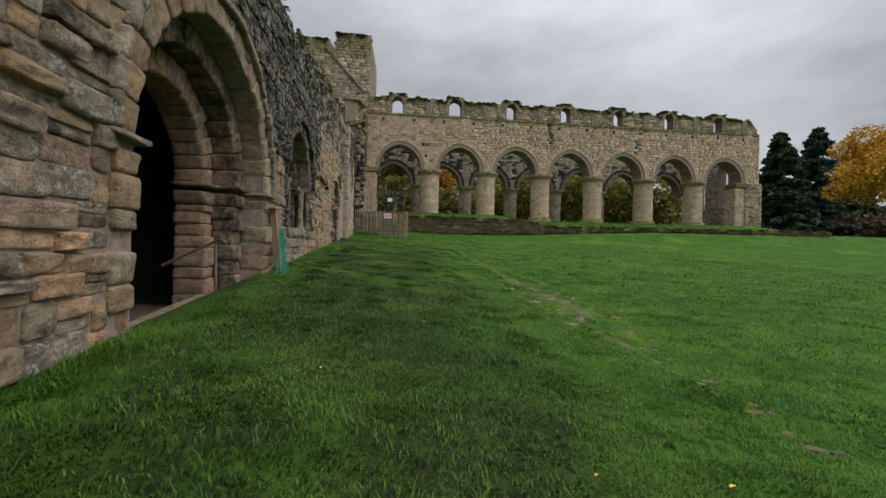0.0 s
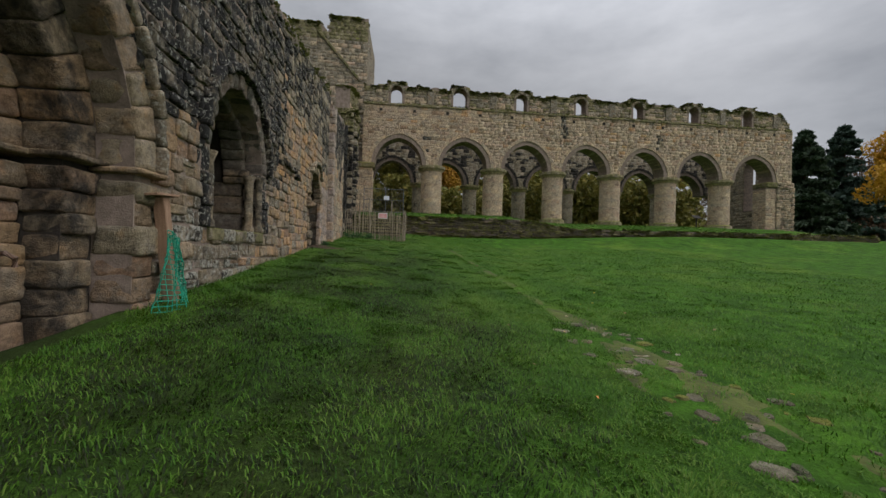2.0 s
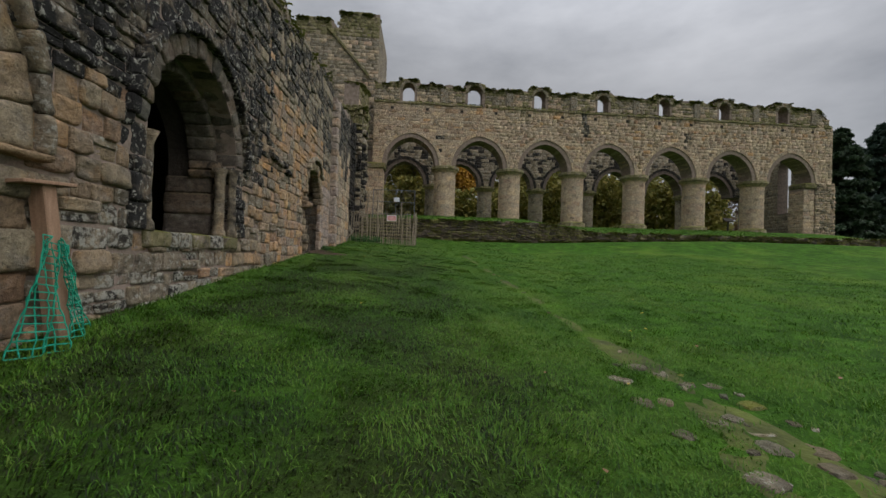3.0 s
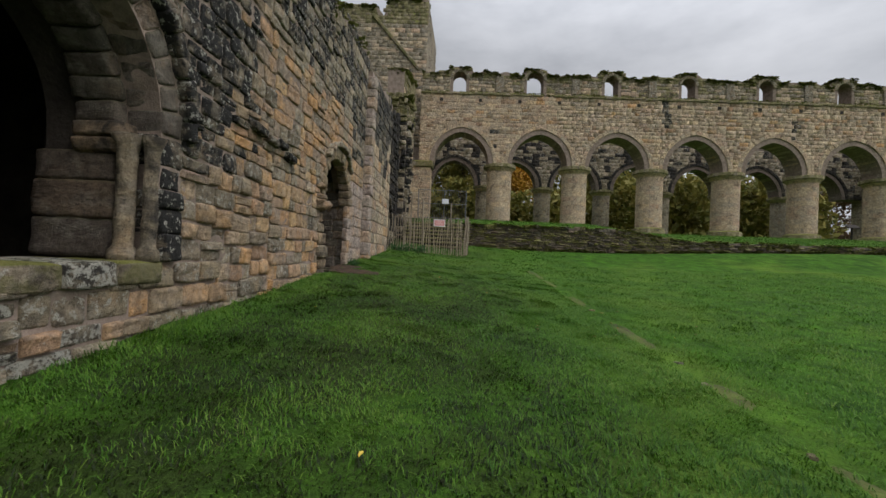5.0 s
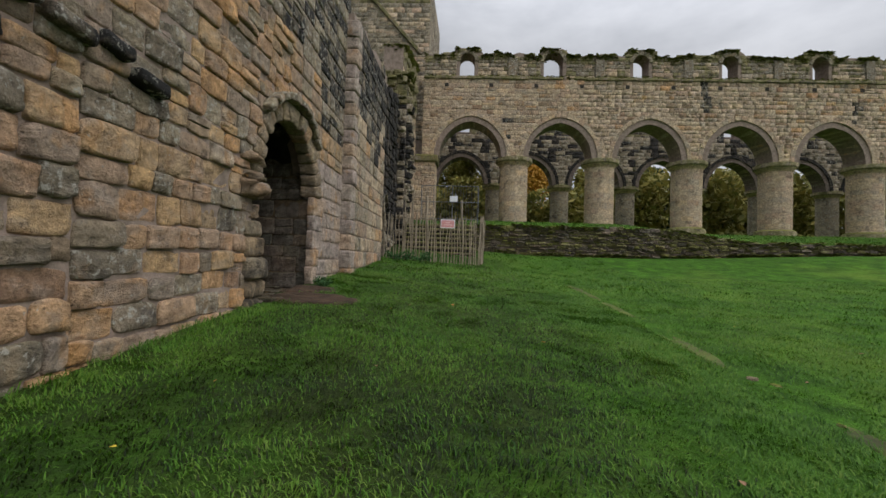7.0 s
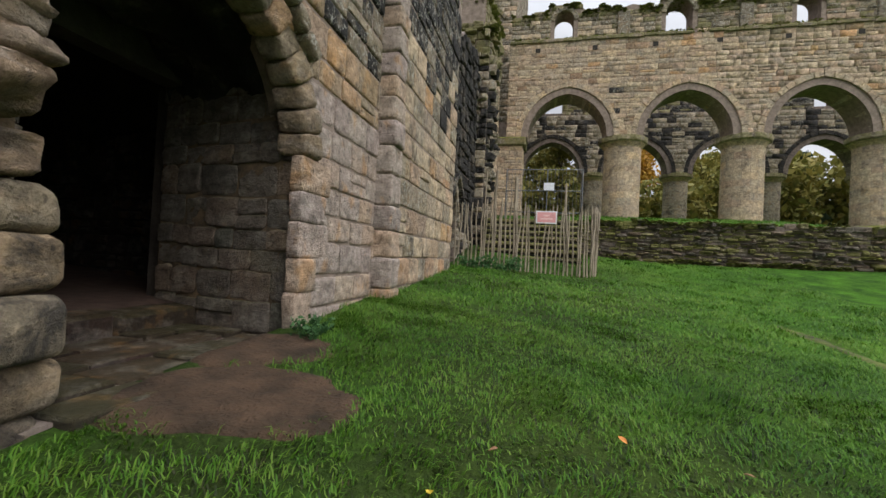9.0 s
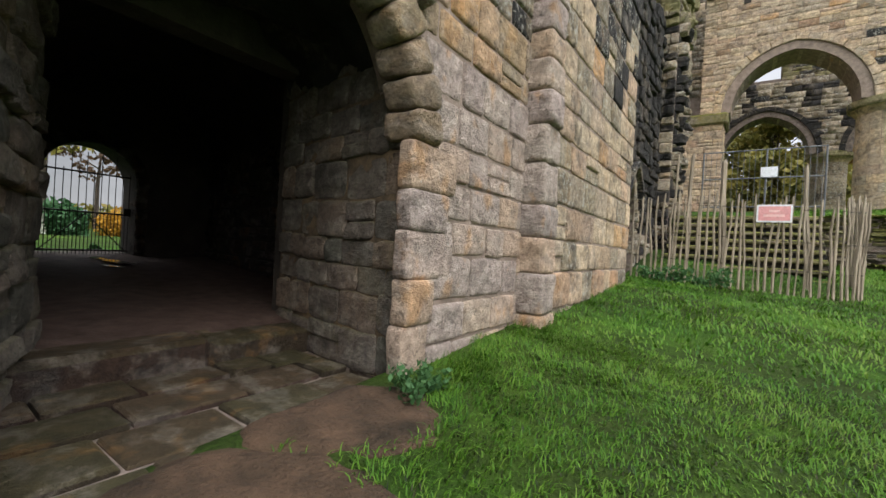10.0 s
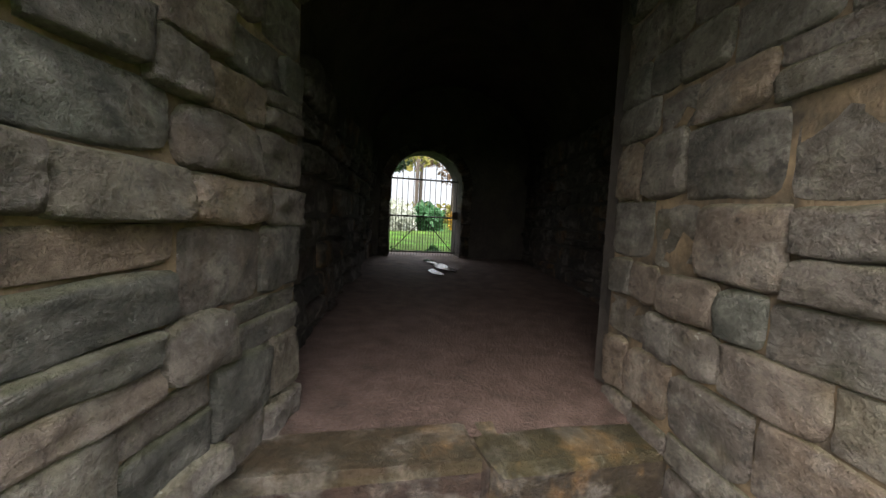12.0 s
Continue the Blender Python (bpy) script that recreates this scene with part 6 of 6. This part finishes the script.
for k, (x, y, h, s, m, n) in enumerate(((3.0, 50, 8.5, 4.2, OLIVE, 9000), (8.5, 54, 9, 4.5, AMBER, 7000), (13, 51, 7.5, 4.0, OLIVE, 8000), (30, 56, 8.5, 4.5, OLIVE, 6000), (-4, 56, 9, 4.5, OLIVE, 7000),
                                        (36, 60, 9, 4, BROWN, 3000))):
    broadleaf("autumn_tree", "autumn tree with thin yellowing leaves beyond the church", x, y, h, s, m, n, 0.22, 20 + k, 0.16)
conifer("fir_tree", "dark fir tree beyond the church", 19, 50, 9.5, 4.2, FIR, 9000, 0.32, 7)
conifer("fir_tree", "dark fir tree beyond the church", 24.5, 51, 8.5, 4.2, FIR, 8000, 0.32, 8)
# hedges and wood edge that close the far side
r_h = np.random.default_rng(50)
C = [(x, 60 + 4 * math.sin(x * 0.3), ground_z(x, 60) + hh) for x in np.arange(-20, 110, 2.2) for hh in (0.8, 2.2, 3.6)]
C += [(x, 48 + 1.5 * math.sin(x), ground_z(x, 48) + hh) for x in np.arange(-8, 36, 1.6) for hh in ((0.5, 1.7, 2.9) if x < 16 else (0.5, 1.7, 2.9, 4.1, 5.2))]
V, F = leaf_cloud(C, [1.9] * len(C), 80000, 0.3, r_h)
tagged(new("wood_edge", mesh_of("wood_edge", V, F, OLIVE)), "dark undergrowth at the far wood edge", "wood", kind="stuff")
C = [(44 + 0.45 * k, 58 - 0.5 * k, ground_z(44, 50) + hh) for k in range(90) for hh in (0.5, 1.6)]
V, F = leaf_cloud(C, [1.5] * len(C), 16000, 0.3, r_h)
tagged(new("hedge", mesh_of("hedge", V, F, BROWN)), "brown autumn undergrowth under the trees", "hedge", kind="stuff")

# beyond the gate: shrubs and tall thin trees
for nm, lb, x, y, rr, m, n, s in (("shrub", "rounded bright green shrub on the lawn", -19, 19.6, 0.85, SHRUB, 2600, 0.13), ("shrub", "low pale flowering shrub on the lawn", -18, 18.1, 0.9, PALE_SHRUB, 2600, 0.08),
                                  ("shrub", "orange autumn shrub on the lawn", -20, 21.8, 0.8, AMBER, 1500, 0.1), ("bramble", "low green bramble growing at the gate", -7.1, 16.75, 0.36, WEED, 1500, 0.05),
                                  ("bramble", "low green bramble growing at the gate", -7.2, 17.5, 0.32, WEED, 1300, 0.05)):
    ob = thing(nm, lb, "shrub", at=(x, y, ground_z(x, y)))
    C = [(rr * 0.6 * math.cos(a), rr * 0.6 * math.sin(a), rr * hh) for a in np.arange(0, 6.2, 1.05) for hh in (0.25, 0.75)] + [(0, 0, rr * 1.1)]
    V, F = leaf_cloud(C, [rr * 0.5] * len(C), n, s, np.random.default_rng(int(rr * 100)))
    bm = bmesh.new()
    for k in range(6):
        tube(bm, [(0, 0, -0.05), C[k * 2 + 1]], [0.03 * rr, 0.008], 4)
    part("stem", bm, BARK, None).parent = ob
    child("foliage", mesh_of("foliage", V, F, m), ob).matrix_parent_inverse = Matrix()
for k, (x, y, h, m, n) in enumerate(((-26, 16, 13, BROWN, 900), (-29, 18, 15, BROWN, 700), (-27, 20.5, 14, OLIVE, 1500), (-31, 21.5, 16, BROWN, 900), (-30, 15, 12, AMBER, 1800), (-25, 24, 11, OLIVE, 4200), (-34, 19.5, 12, FIR, 3500), (-33, 24.5, 13, BROWN, 900))):
    broadleaf("thin_tree", "tall thin autumn tree beyond the gate", x, y, h, 2.4, m, n, 0.2, 60 + k, 0.15, z=1.5)
C = [(-36 + 2 * math.sin(k), 2 + k * 1.1, 1.5 + hh) for k in range(36) for hh in (0.3, 1.0)]
V, F = leaf_cloud(C, [1.1] * len(C), 9000, 0.25, r_h)
tagged(new("hedge", mesh_of("hedge", V, F, OLIVE)), "green and brown hedge beyond the lawn", "hedge", kind="stuff")

# weed at the passage jamb
weed = thing("nettle_plant", "leafy green weed clump at the door jamb", "weed", at=(0.22, 16.82, ground_z(0.22, 16.82)))
C = [(rng.uniform(-0.1, 0.12), rng.uniform(-0.14, 0.12), rng.uniform(0.03, 0.13)) for _ in range(22)]
bm = bmesh.new()
for c in C:
    tube(bm, [(c[0] * 0.3, c[1] * 0.3, -0.02), c], [0.004, 0.003], 4)
part("stem", bm, WEED, None).parent = weed
V, F = leaf_cloud(C, [0.05] * len(C), 260, 0.022, np.random.default_rng(9))
child("foliage", mesh_of("foliage", V, F, WEED), weed).matrix_parent_inverse = Matrix()
weed2 = thing("weed_clump", "dark leafy weeds at the foot of the fence", "weed", at=(0.8, 22.5, ground_z(0.8, 22.5)))
C = [(rng.uniform(-0.6, 0.6), rng.uniform(-0.12, 0.12), rng.uniform(0.03, 0.22)) for _ in range(40)]
V, F = leaf_cloud(C, [0.09] * len(C), 700, 0.035, np.random.default_rng(10))
child("foliage", mesh_of("foliage", V, F, WEED), weed2).matrix_parent_inverse = Matrix()

# fallen leaves on the grass
LEAF_TONES = [plain_mat("fallen_leaf_" + n, a, b, 20.0, 0.6, 0.2, 0.003) for n, a, b in (("yellow", (0.45, 0.32, 0.02), (0.6, 0.45, 0.05)), ("orange", (0.40, 0.14, 0.015), (0.52, 0.2, 0.03)), ("brown", (0.16, 0.08, 0.035), (0.24, 0.12, 0.05)))]
r_l = random.Random(77)
for k in range(46):
    x, y = r_l.uniform(0.7, 6.5), r_l.uniform(0.6, 16.5)
    s = r_l.uniform(0.014, 0.028)
    V = [(0, -s, 0), (s * 0.45, -s * 0.3, s * 0.25), (s * 0.5, s * 0.4, s * 0.2), (0, s, 0.1 * s), (-s * 0.5, s * 0.4, s * 0.3), (-s * 0.45, -s * 0.3, s * 0.15)]
    V += [(a, b, c - 0.0015) for a, b, c in V]
    F = [(0, 1, 2, 3), (0, 3, 4, 5), (9, 8, 7, 6), (11, 10, 9, 6)] + [(i, i + 6, (i + 1) % 6 + 6, (i + 1) % 6) for i in range(6)]
    tone = r_l.choice((0, 0, 1, 2, 2))
    ob = new("fallen_leaf", mesh_of("fallen_leaf", V, F, LEAF_TONES[tone]))
    ob.matrix_world = pose(x, y, ground_z(x, y) + 0.045, r_l.uniform(-15, 15), r_l.uniform(-15, 15), r_l.uniform(0, 360))
    tagged(ob, ("small yellow", "small orange", "curled brown")[tone] + " fallen leaf lying in the grass", "leaf", "fallen leaves on the lawn")
